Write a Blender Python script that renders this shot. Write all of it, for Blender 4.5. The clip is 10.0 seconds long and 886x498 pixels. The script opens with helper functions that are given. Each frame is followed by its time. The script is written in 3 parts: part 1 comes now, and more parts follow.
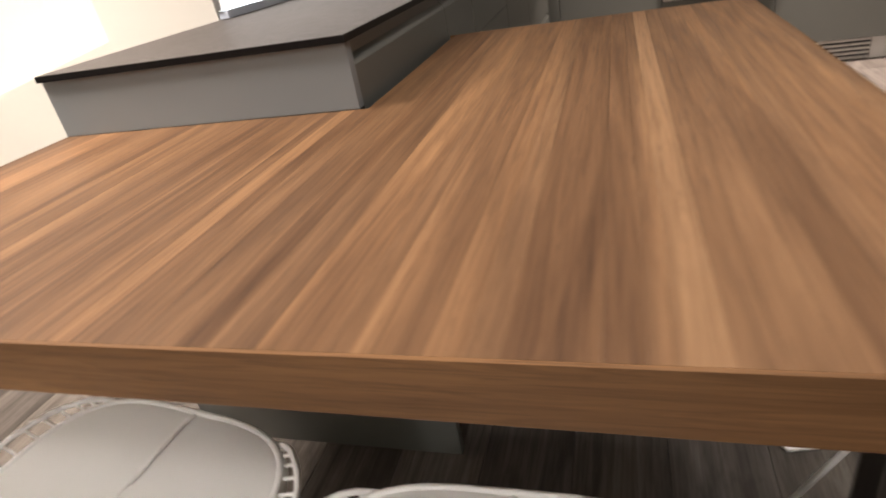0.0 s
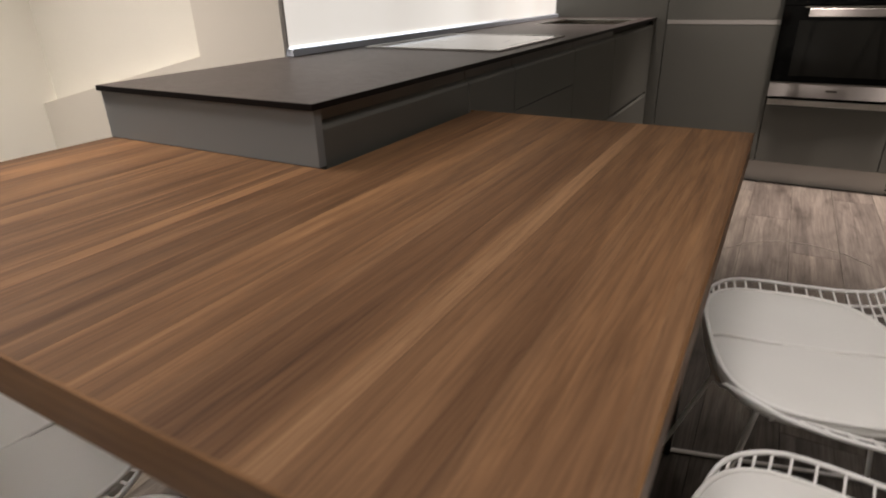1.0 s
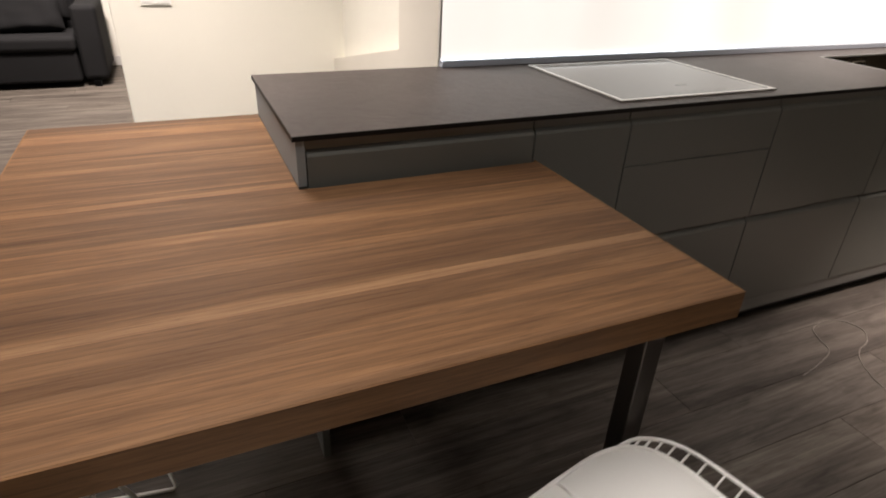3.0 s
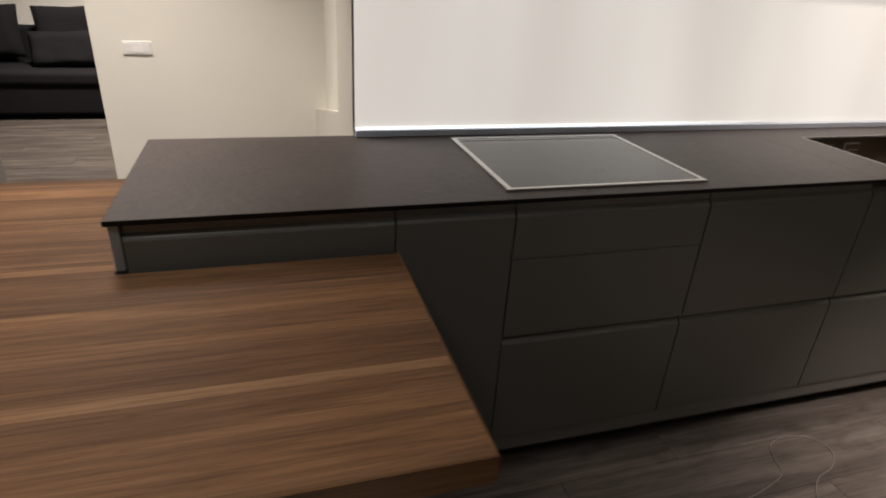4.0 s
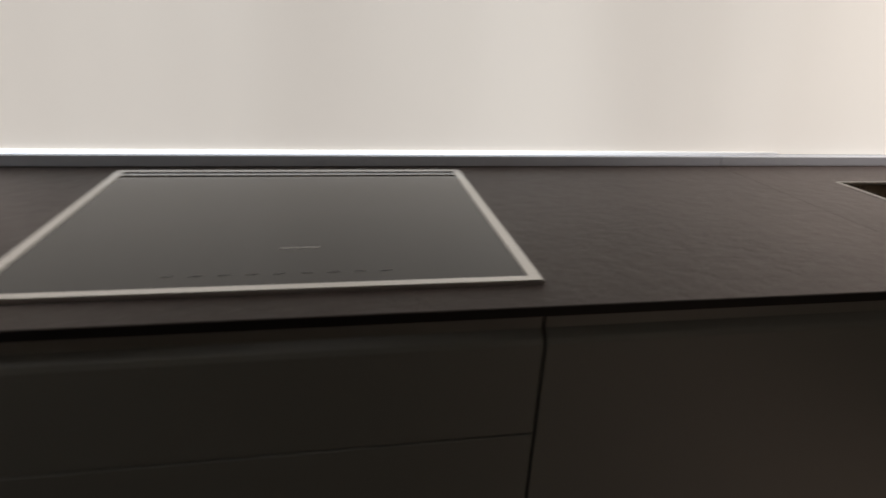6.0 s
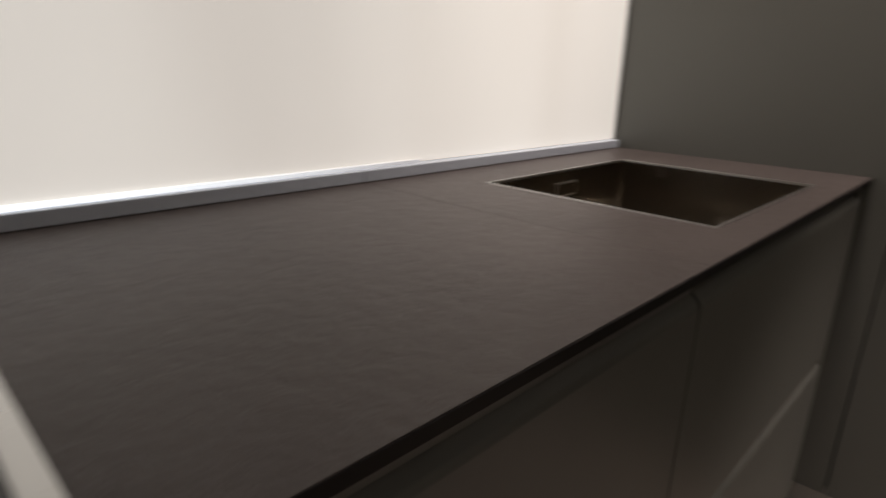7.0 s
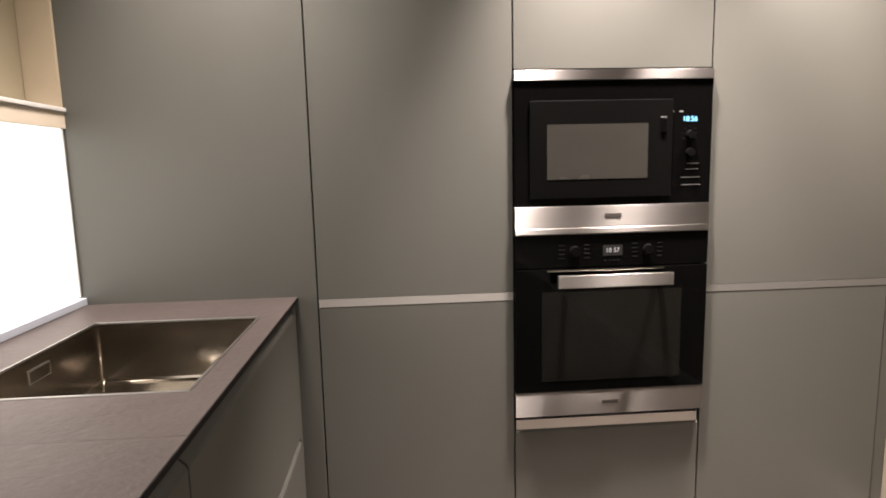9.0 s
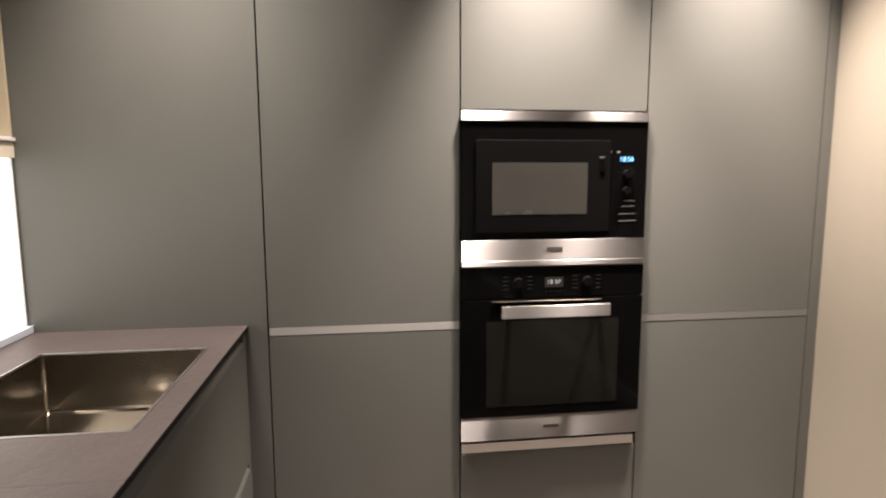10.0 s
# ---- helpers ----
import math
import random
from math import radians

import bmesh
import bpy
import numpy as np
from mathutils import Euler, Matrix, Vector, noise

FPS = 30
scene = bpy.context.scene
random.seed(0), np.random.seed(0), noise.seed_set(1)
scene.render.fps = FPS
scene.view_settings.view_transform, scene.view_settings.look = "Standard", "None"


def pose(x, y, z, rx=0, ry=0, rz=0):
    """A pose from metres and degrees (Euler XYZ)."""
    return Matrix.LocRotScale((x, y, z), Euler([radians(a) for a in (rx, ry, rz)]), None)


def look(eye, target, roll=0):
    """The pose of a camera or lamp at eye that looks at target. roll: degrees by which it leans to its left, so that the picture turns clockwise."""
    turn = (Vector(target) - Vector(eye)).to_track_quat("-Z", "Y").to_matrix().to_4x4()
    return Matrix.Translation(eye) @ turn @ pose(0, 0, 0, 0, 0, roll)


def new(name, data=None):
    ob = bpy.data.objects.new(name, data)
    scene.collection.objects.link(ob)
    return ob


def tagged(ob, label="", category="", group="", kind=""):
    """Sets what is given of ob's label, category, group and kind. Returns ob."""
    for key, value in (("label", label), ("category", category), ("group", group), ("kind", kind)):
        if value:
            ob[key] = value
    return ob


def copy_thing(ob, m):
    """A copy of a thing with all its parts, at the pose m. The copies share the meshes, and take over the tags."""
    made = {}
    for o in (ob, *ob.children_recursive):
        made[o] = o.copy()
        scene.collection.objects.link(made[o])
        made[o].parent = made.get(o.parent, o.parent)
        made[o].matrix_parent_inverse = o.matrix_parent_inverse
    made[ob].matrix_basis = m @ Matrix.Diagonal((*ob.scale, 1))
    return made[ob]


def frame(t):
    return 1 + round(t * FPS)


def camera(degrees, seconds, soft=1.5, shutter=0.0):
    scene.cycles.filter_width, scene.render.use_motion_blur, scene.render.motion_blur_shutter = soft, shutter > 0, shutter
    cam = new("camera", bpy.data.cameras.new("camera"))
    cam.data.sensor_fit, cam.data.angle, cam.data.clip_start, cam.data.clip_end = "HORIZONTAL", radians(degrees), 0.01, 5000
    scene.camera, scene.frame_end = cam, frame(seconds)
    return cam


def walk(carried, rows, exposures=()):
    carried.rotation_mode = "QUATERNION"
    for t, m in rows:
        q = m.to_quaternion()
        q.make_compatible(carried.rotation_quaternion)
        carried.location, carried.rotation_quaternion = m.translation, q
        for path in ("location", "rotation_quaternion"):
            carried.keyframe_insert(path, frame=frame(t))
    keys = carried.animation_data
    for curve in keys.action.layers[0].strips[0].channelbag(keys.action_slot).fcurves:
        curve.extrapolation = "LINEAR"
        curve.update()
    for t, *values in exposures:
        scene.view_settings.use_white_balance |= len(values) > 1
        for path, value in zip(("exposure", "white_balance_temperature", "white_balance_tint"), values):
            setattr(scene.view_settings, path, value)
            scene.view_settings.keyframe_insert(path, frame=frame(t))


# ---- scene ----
cam = camera(74.50, 10.0, soft=1.8, shutter=0.4)
PATH = [
    (0.0, pose(1.0186, -0.8630, 1.0209, 61.392, 9.245, 14.472)),
    (0.5, pose(1.2125, -0.8936, 1.0506, 63.662, 5.139, 23.221)),
    (1.0, pose(1.3241, -0.7867, 1.0875, 65.961, 1.242, 29.289)),
    (1.5, pose(1.4946, -0.6324, 1.0930, 67.053, 1.375, 36.878)),
    (2.0, pose(1.6256, -0.5246, 1.1288, 65.097, -0.062, 47.418)),
    (3.5, pose(1.8801, 0.0395, 1.3780, 62.199, -2.463, 71.438)),
    (4.0, pose(1.8541, 0.3268, 1.4095, 64.368, -3.191, 73.675)),
    (4.5, pose(1.7462, 0.5861, 1.4026, 61.734, -4.179, 81.916)),
    (5.0, pose(1.5291, 0.8682, 1.3269, 61.928, -2.776, 87.208)),
    (5.5, pose(1.3387, 1.1187, 1.2646, 64.988, -1.721, 87.251)),
    (7.0, pose(0.8238, 1.4733, 1.1019, 72.983, -1.718, 44.372)),
    (7.5, pose(0.7765, 1.5419, 1.1012, 75.505, 0.535, 19.464)),
    (8.0, pose(0.8634, 1.4443, 1.2160, 79.956, 0.716, 2.154)),
    (8.5, pose(0.8965, 1.3449, 1.2577, 81.600, 0.863, -3.630)),
    (9.0, pose(0.9309, 1.2942, 1.2787, 82.029, 1.324, -4.273)),
    (9.5, pose(0.9590, 1.3071, 1.2894, 81.627, 1.333, -4.931)),
    (10.0, pose(0.9824, 1.2336, 1.3581, 82.730, 0.189, -7.421)),
]
walk(cam, PATH, exposures=((0.0, 1.30), (0.5, 0.76), (1.0, 0.30), (1.5, 0.84), (2.0, 0.80), (3.5, 0.70), (4.0, 0.10), (4.5, 0.27), (5.0, 0.2), (5.7, 0.0), (7.0, -0.06), (7.5, 0.15), (8.0, 1.5), (8.5, 1.8), (9.0, 1.38), (9.5, 1.33), (10.0, 1.30)))

# ---- world and light ----
world = bpy.data.worlds.new("world")
scene.world = world
world.use_nodes = True
world.node_tree.nodes["Background"].inputs[0].default_value = (1.0, 0.93, 0.84, 1)
world.node_tree.nodes["Background"].inputs[1].default_value = 0.02

WARM = (1.0, 0.87, 0.79)
NEUTRAL = (1.0, 0.94, 0.91)
ROSE = (1.0, 0.84, 0.765)


def spot_lamp(x, y, power, size=85, soft=0.12, colour=WARM, z=2.62):
    data = bpy.data.lights.new("spot_beam", "SPOT")
    data.energy, data.color, data.spot_size, data.spot_blend, data.shadow_soft_size = power, colour, radians(size), 0.95, soft
    ob = new("spot_beam", data)
    ob.matrix_world = look((x, y, z), (x, y, 0))
    return ob


def strip_lamp(name, at, sx, sy, power, colour):
    """A flat lamp that shines straight down."""
    data = bpy.data.lights.new(name, "AREA")
    data.shape, data.size, data.size_y, data.energy, data.color = "RECTANGLE", sx, sy, power, colour
    ob = new(name, data)
    ob.matrix_world = pose(*at)
    return ob


# downlights: a row before the tall cabinets, some over the table, the passage and the sofa
# Beams over the aisle and the chairs are added fill, not known fittings.
for lx, ly, lp, ls, soft, tint in ((0.45, 2.74, 70, 66, 0.05, ROSE), (1.52, 2.80, 400, 60, 0.05, ROSE), (2.16, 2.80, 350, 60, 0.05, ROSE), (0.60, 2.62, 62, 100, 0.12, WARM), (1.08, -0.35, 64, 130, 0.3, NEUTRAL), (0.20, -1.60, 42, 130, 0.3, NEUTRAL),
                             (1.62, 0.05, 34, 60, 0.15, NEUTRAL), (1.85, 1.15, 15, 105, 0.2, NEUTRAL), (0.85, -2.75, 170, 145, 0.2, NEUTRAL), (-0.62, -0.30, 310, 110, 0.3, WARM), (-3.4, -0.8, 620, 135, 0.2, WARM)):
    spot_lamp(lx, ly, lp, ls, soft, tint)
# Added fill lamp for the alcove, where no fitting is known.
strip_lamp("alcove_fill", (-0.03, 1.82, 2.6), 0.03, 2.3, 0.5, WARM)

# ---- materials ----
def material(name, base, rough=0.5, metal=0.0, coat=0.0, spec=0.5):
    mat = bpy.data.materials.new(name)
    mat.use_nodes = True
    nt = mat.node_tree
    bsdf = nt.nodes["Principled BSDF"]
    bsdf.inputs["Base Color"].default_value = (*base, 1)
    bsdf.inputs["Roughness"].default_value = rough
    bsdf.inputs["Metallic"].default_value = metal
    bsdf.inputs["Coat Weight"].default_value = coat
    bsdf.inputs["Specular IOR Level"].default_value = spec
    return mat, nt, bsdf


def coords(nt, scale=(1, 1, 1), kind="Object"):
    tc = nt.nodes.new("ShaderNodeTexCoord")
    mp = nt.nodes.new("ShaderNodeMapping")
    mp.inputs["Scale"].default_value = scale
    nt.links.new(tc.outputs[kind], mp.inputs["Vector"])
    return mp


def noise_node(nt, vec, scale, detail=4.0, rough=0.55, distort=0.0):
    n = nt.nodes.new("ShaderNodeTexNoise")
    n.inputs["Scale"].default_value, n.inputs["Detail"].default_value = scale, detail
    n.inputs["Roughness"].default_value, n.inputs["Distortion"].default_value = rough, distort
    nt.links.new(vec.outputs[0], n.inputs["Vector"])
    return n


def ramp(nt, fac, stops):
    r = nt.nodes.new("ShaderNodeValToRGB")
    el = r.color_ramp.elements
    el[0].position, el[0].color = stops[0][0], (*stops[0][1], 1)
    el[1].position, el[1].color = stops[-1][0], (*stops[-1][1], 1)
    for p, c in stops[1:-1]:
        e = el.new(p)
        e.color = (*c, 1)
    nt.links.new(fac, r.inputs[0])
    return r


def mix(nt, a, b, fac, mode="MIX"):
    m = nt.nodes.new("ShaderNodeMix")
    m.data_type, m.blend_type = "RGBA", mode
    if isinstance(fac, float):
        m.inputs[0].default_value = fac
    else:
        nt.links.new(fac, m.inputs[0])
    nt.links.new(a, m.inputs[6])
    nt.links.new(b, m.inputs[7])
    return m.outputs[2]


def bump(nt, bsdf, height, strength, distance=0.002):
    b = nt.nodes.new("ShaderNodeBump")
    b.inputs["Strength"].default_value, b.inputs["Distance"].default_value = strength, distance
    nt.links.new(height, b.inputs["Height"])
    nt.links.new(b.outputs[0], bsdf.inputs["Normal"])


def vary_rough(nt, bsdf, fac, lo, hi):
    m = nt.nodes.new("ShaderNodeMapRange")
    m.inputs[3].default_value, m.inputs[4].default_value = lo, hi
    nt.links.new(fac, m.inputs[0])
    nt.links.new(m.outputs[0], bsdf.inputs["Roughness"])


def grained_wood(name, along, dark, mid, light, rough=0.52, per_piece=0.75, figure=0.42, knots=0.0):
    """Wood whose grain runs along the x or y axis of the world."""
    mat, nt, bsdf = material(name, mid, rough, spec=0.16)
    s = (1.9, 32, 32) if along == "x" else (32, 1.9, 32)
    geo = nt.nodes.new("ShaderNodeNewGeometry")
    info = nt.nodes.new("ShaderNodeObjectInfo")
    shift = nt.nodes.new("ShaderNodeVectorMath")
    shift.operation = "MULTIPLY_ADD"
    comb = nt.nodes.new("ShaderNodeCombineXYZ")
    for i in range(3):
        nt.links.new(info.outputs["Random"], comb.inputs[i])
    nt.links.new(comb.outputs[0], shift.inputs[0])
    shift.inputs[1].default_value = (7, 11, 5)
    nt.links.new(geo.outputs["Position"], shift.inputs[2])
    mp = nt.nodes.new("ShaderNodeMapping")
    mp.inputs["Scale"].default_value = s
    nt.links.new(shift.outputs[0], mp.inputs["Vector"])
    broad = noise_node(nt, mp, 0.55, 5, 0.6, 0.9)
    fine = noise_node(nt, mp, 4.2, 6, 0.68, 1.2)
    base = ramp(nt, broad.outputs[0], [(0.3, dark), (0.52, mid), (0.74, light)])
    streak = ramp(nt, fine.outputs[0], [(0.36, (0.40, 0.35, 0.32)), (0.49, (0.95, 0.94, 0.93)), (0.56, (1.04, 1.03, 1.02)), (0.72, (1.2, 1.16, 1.08))])
    col = mix(nt, base.outputs[0], streak.outputs[0], 0.38, "MULTIPLY")
    line_map = nt.nodes.new("ShaderNodeMapping")
    line_map.inputs["Scale"].default_value = (0.09, 1, 1) if along == "x" else (1, 0.09, 1)
    nt.links.new(shift.outputs[0], line_map.inputs["Vector"])
    rings = nt.nodes.new("ShaderNodeTexWave")
    rings.wave_type, rings.bands_direction, rings.wave_profile = "BANDS", "Y" if along == "x" else "X", "SAW"
    for key, value in (("Scale", 17.0), ("Distortion", 20.0), ("Detail", 3.0), ("Detail Scale", 0.35), ("Detail Roughness", 0.55)):
        rings.inputs[key].default_value = value
    nt.links.new(line_map.outputs[0], rings.inputs["Vector"])
    ring_col = ramp(nt, rings.outputs["Fac"], [(0.0, (1.06, 1.05, 1.04)), (0.6, (1.0, 0.99, 0.98)), (0.9, (0.70, 0.66, 0.63)), (1.0, (0.82, 0.80, 0.78))])
    col = mix(nt, col, ring_col.outputs[0], figure, "MULTIPLY")
    pore_map = nt.nodes.new("ShaderNodeMapping")
    pore_map.inputs["Scale"].default_value = (7, 260, 260) if along == "x" else (260, 7, 260)
    nt.links.new(shift.outputs[0], pore_map.inputs["Vector"])
    pores = noise_node(nt, pore_map, 1.0, 3, 0.6)
    pore_col = ramp(nt, pores.outputs[0], [(0.38, (0.66, 0.62, 0.60)), (0.52, (1, 1, 1))])
    col = mix(nt, col, pore_col.outputs[0], 0.5, "MULTIPLY")
    if knots:
        blot_map = nt.nodes.new("ShaderNodeMapping")
        blot_map.inputs["Scale"].default_value = (4, 13, 13) if along == "x" else (13, 4, 13)
        nt.links.new(shift.outputs[0], blot_map.inputs["Vector"])
        blots = noise_node(nt, blot_map, 1.0, 4, 0.6, 0.8)
        blot_col = ramp(nt, blots.outputs[0], [(0.32, (1.18, 1.17, 1.15)), (0.52, (1, 1, 1)), (0.70, (0.45, 0.43, 0.41))])
        col = mix(nt, col, blot_col.outputs[0], knots, "MULTIPLY")
    tone = ramp(nt, info.outputs["Random"], [(0.0, (0.72, 0.68, 0.66)), (0.5, (1, 1, 1)), (1.0, (1.3, 1.26, 1.18))])
    col = mix(nt, col, tone.outputs[0], per_piece, "MULTIPLY")
    nt.links.new(col, bsdf.inputs["Base Color"])
    vary_rough(nt, bsdf, fine.outputs[0], rough - 0.07, rough + 0.1)
    bump(nt, bsdf, fine.outputs[0], 0.12, 0.0006)
    return mat


def painted(name, base, rough, fleck=0.05, grain=0.06, spec=0.5):
    """Paint or lacquer with faint clouds and a fine tooth."""
    mat, nt, bsdf = material(name, base, rough, spec=spec)
    mp = coords(nt)
    cloud = noise_node(nt, mp, 2.2, 4)
    tooth = noise_node(nt, mp, 420, 2)
    lo = tuple(c * (1 - fleck) for c in base)
    hi = tuple(min(1, c * (1 + fleck)) for c in base)
    col = ramp(nt, cloud.outputs[0], [(0.3, lo), (0.7, hi)])
    nt.links.new(col.outputs[0], bsdf.inputs["Base Color"])
    vary_rough(nt, bsdf, cloud.outputs[0], rough - 0.05, rough + 0.07)
    bump(nt, bsdf, tooth.outputs[0], grain, 0.0004)
    return mat


def brushed(name, base, rough, along, spread=None):
    """Metal brushed along one axis of the thing; spread: the axis along which its highlights are drawn out."""
    mat, nt, bsdf = material(name, base, rough, metal=1.0)
    mp = coords(nt, tuple(2.0 if k == along else 420.0 for k in "xyz"))
    n = noise_node(nt, mp, 1.0, 2)
    cloud = noise_node(nt, coords(nt), 3.0, 3)
    col = ramp(nt, cloud.outputs[0], [(0.3, tuple(c * 0.9 for c in base)), (0.7, base)])
    nt.links.new(col.outputs[0], bsdf.inputs["Base Color"])
    vary_rough(nt, bsdf, n.outputs[0], rough - 0.05, rough + 0.08)
    if spread:
        brush = nt.nodes.new("ShaderNodeCombineXYZ")
        for i, k in enumerate("xyz"):
            brush.inputs[i].default_value = 1.0 if k == spread else 0.0
        bsdf.inputs["Anisotropic"].default_value = 1.0
        nt.links.new(brush.outputs[0], bsdf.inputs["Tangent"])
    return mat


WALNUT = grained_wood("walnut", "y", (0.082, 0.043, 0.022), (0.160, 0.087, 0.043), (0.248, 0.140, 0.070))
WALNUT_EDGE_X = grained_wood("walnut_edge_across", "x", (0.088, 0.045, 0.020), (0.150, 0.079, 0.035), (0.218, 0.117, 0.053))
WALNUT_EDGE_Y = grained_wood("walnut_edge_along", "y", (0.088, 0.045, 0.020), (0.150, 0.079, 0.035), (0.218, 0.117, 0.053))
FLOOR_OAK = grained_wood("grey_oak_laminate", "y", (0.052, 0.045, 0.040), (0.096, 0.085, 0.075), (0.15, 0.135, 0.119), 0.5, 0.45, knots=0.7)
WALNUT_LIGHT = grained_wood("walnut_sapwood", "y", (0.18, 0.100, 0.050), (0.225, 0.128, 0.065), (0.27, 0.155, 0.081), per_piece=0.1)
JOINT = material("dark_joint", (0.050, 0.043, 0.037), 0.8)[0]
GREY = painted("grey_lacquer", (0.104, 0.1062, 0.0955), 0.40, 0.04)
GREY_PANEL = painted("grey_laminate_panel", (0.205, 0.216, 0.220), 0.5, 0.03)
CARCASS = material("dark_carcass", (0.03, 0.029, 0.027), 0.7)[0]
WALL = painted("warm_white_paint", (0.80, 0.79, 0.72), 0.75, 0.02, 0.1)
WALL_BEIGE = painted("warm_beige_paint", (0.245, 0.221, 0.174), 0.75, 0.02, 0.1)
CEIL = painted("ceiling_white", (0.82, 0.80, 0.76), 0.85, 0.02, 0.1)


def glowing_glass():
    """White glass with its light put in as glow, a little uneven along its length."""
    mat, nt, bsdf = material("glowing_white_glass", (0.55, 0.53, 0.49), 0.22)
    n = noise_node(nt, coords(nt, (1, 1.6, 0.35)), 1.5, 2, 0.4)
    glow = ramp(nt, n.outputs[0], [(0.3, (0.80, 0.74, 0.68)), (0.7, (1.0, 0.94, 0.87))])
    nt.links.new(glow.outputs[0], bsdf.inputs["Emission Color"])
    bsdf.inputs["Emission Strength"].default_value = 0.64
    return mat


SPLASH = glowing_glass()
# Glow that stands in for the splashback mirrored in the upstand's top.
GLEAM = material("painted_gleam", (0.8, 0.82, 0.85), 0.4)[0]
GLEAM.node_tree.nodes["Principled BSDF"].inputs["Emission Color"].default_value = (0.92, 0.96, 1.0, 1)
# the painted reflection fades out towards the sink
gleam_nt = GLEAM.node_tree
gleam_at = gleam_nt.nodes.new("ShaderNodeSeparateXYZ")
gleam_nt.links.new(coords(gleam_nt).outputs[0], gleam_at.inputs[0])
gleam_fade = gleam_nt.nodes.new("ShaderNodeMapRange")
for key, value in (("From Min", 0.1), ("From Max", 0.8), ("To Min", 1.3), ("To Max", 0.15)):
    gleam_fade.inputs[key].default_value = value
gleam_nt.links.new(gleam_at.outputs[1], gleam_fade.inputs["Value"])
gleam_nt.links.new(gleam_fade.outputs[0], gleam_nt.nodes["Principled BSDF"].inputs["Emission Strength"])
ALU = brushed("brushed_aluminium", (0.66, 0.66, 0.66), 0.35, "y")
STEEL = brushed("brushed_steel_front", (0.31, 0.30, 0.29), 0.40, "x", "z")
STEEL_TOP = brushed("brushed_steel", (0.66, 0.65, 0.63), 0.28, "y")


def satin_steel():
    """Pressed steel with soft clouds in its polish."""
    mat, nt, bsdf = material("sink_steel", (0.47, 0.43, 0.37), 0.14, metal=1.0)
    cloud = noise_node(nt, coords(nt), 7.0, 3)
    col = ramp(nt, cloud.outputs[0], [(0.3, (0.42, 0.38, 0.33)), (0.7, (0.50, 0.46, 0.40))])
    nt.links.new(col.outputs[0], bsdf.inputs["Base Color"])
    vary_rough(nt, bsdf, cloud.outputs[0], 0.10, 0.19)
    return mat


STEEL_DARK = satin_steel()
UPSTAND = painted("blue_grey_upstand", (0.52, 0.57, 0.65), 0.35, 0.03)
BLACK_GLASS = material("black_glass", (0.002, 0.002, 0.002), 0.06, spec=0.14)[0]
BLACK = material("matt_black", (0.003, 0.003, 0.003), 0.35, spec=0.06)[0]
PLINTH = painted("pale_plinth", (0.62, 0.61, 0.59), 0.3, 0.03)
WHITE_WIRE = painted("white_coated_wire", (0.82, 0.80, 0.77), 0.35, 0.02)
PAD = painted("white_leather", (0.76, 0.74, 0.70), 0.5, 0.04, 0.25)
PAD_SEAM = painted("white_leather_seam", (0.80, 0.78, 0.74), 0.5, 0.03, 0.2)
LEG = brushed("burnished_leg_steel", (0.11, 0.10, 0.092), 0.36, "z")
SOFA = painted("charcoal_fabric", (0.010, 0.010, 0.011), 0.9, 0.2, 0.6, 0.2)


def stone_top():
    mat, nt, bsdf = material("dark_stone_top", (0.06, 0.05, 0.046), 0.4, spec=0.3)
    mp = coords(nt)
    cloud = noise_node(nt, mp, 3.0, 5, 0.6)
    slate = noise_node(nt, coords(nt, (26, 26, 26)), 1.7, 9, 0.66, 0.3)
    col = ramp(nt, cloud.outputs[0], [(0.3, (0.056, 0.046, 0.043)), (0.7, (0.078, 0.065, 0.061))])
    nt.links.new(col.outputs[0], bsdf.inputs["Base Color"])
    vary_rough(nt, bsdf, slate.outputs[0], 0.36, 0.52)
    bump(nt, bsdf, slate.outputs[0], 0.8, 0.003)
    return mat


STONE = stone_top()
STONE_CORE = material("dark_laminate_core", (0.008, 0.007, 0.007), 0.45, spec=0.15)[0]


# ---- building helpers ----
def box_bm(size, bevel=0.0, seg=2):
    bm = bmesh.new()
    bmesh.ops.create_cube(bm, size=1.0)
    bmesh.ops.scale(bm, vec=size, verts=bm.verts)
    if bevel:
        bmesh.ops.bevel(bm, geom=bm.edges[:], offset=bevel, segments=seg, profile=0.5, affect="EDGES")
    return bm


def part(name, bm, mat, parent=None, label="", at=(0, 0, 0), smooth=False):
    me = bpy.data.meshes.new(name)
    bm.to_mesh(me)
    bm.free()
    me.materials.append(mat)
    if smooth:
        for p in me.polygons:
            p.use_smooth = True
    ob = new(name, me)
    ob.location = at
    if parent is not None:
        ob.parent = parent
    if label:
        ob["label"] = label
    return ob


def slab(name, lo, hi, mat, parent=None, label="", bevel=0.0, seg=2, base=(0, 0, 0)):
    """A block from lo to hi in the world; base: where its parent stands."""
    size = [hi[i] - lo[i] for i in range(3)]
    mid = [(hi[i] + lo[i]) / 2 - base[i] for i in range(3)]
    return part(name, box_bm(size, bevel, seg), mat, parent, label, mid)


def thing(name, at, label, category, group="", kind=""):
    ob = new(name)
    ob.location, ob.empty_display_size = at, 0.1
    return tagged(ob, label, category, group, kind)


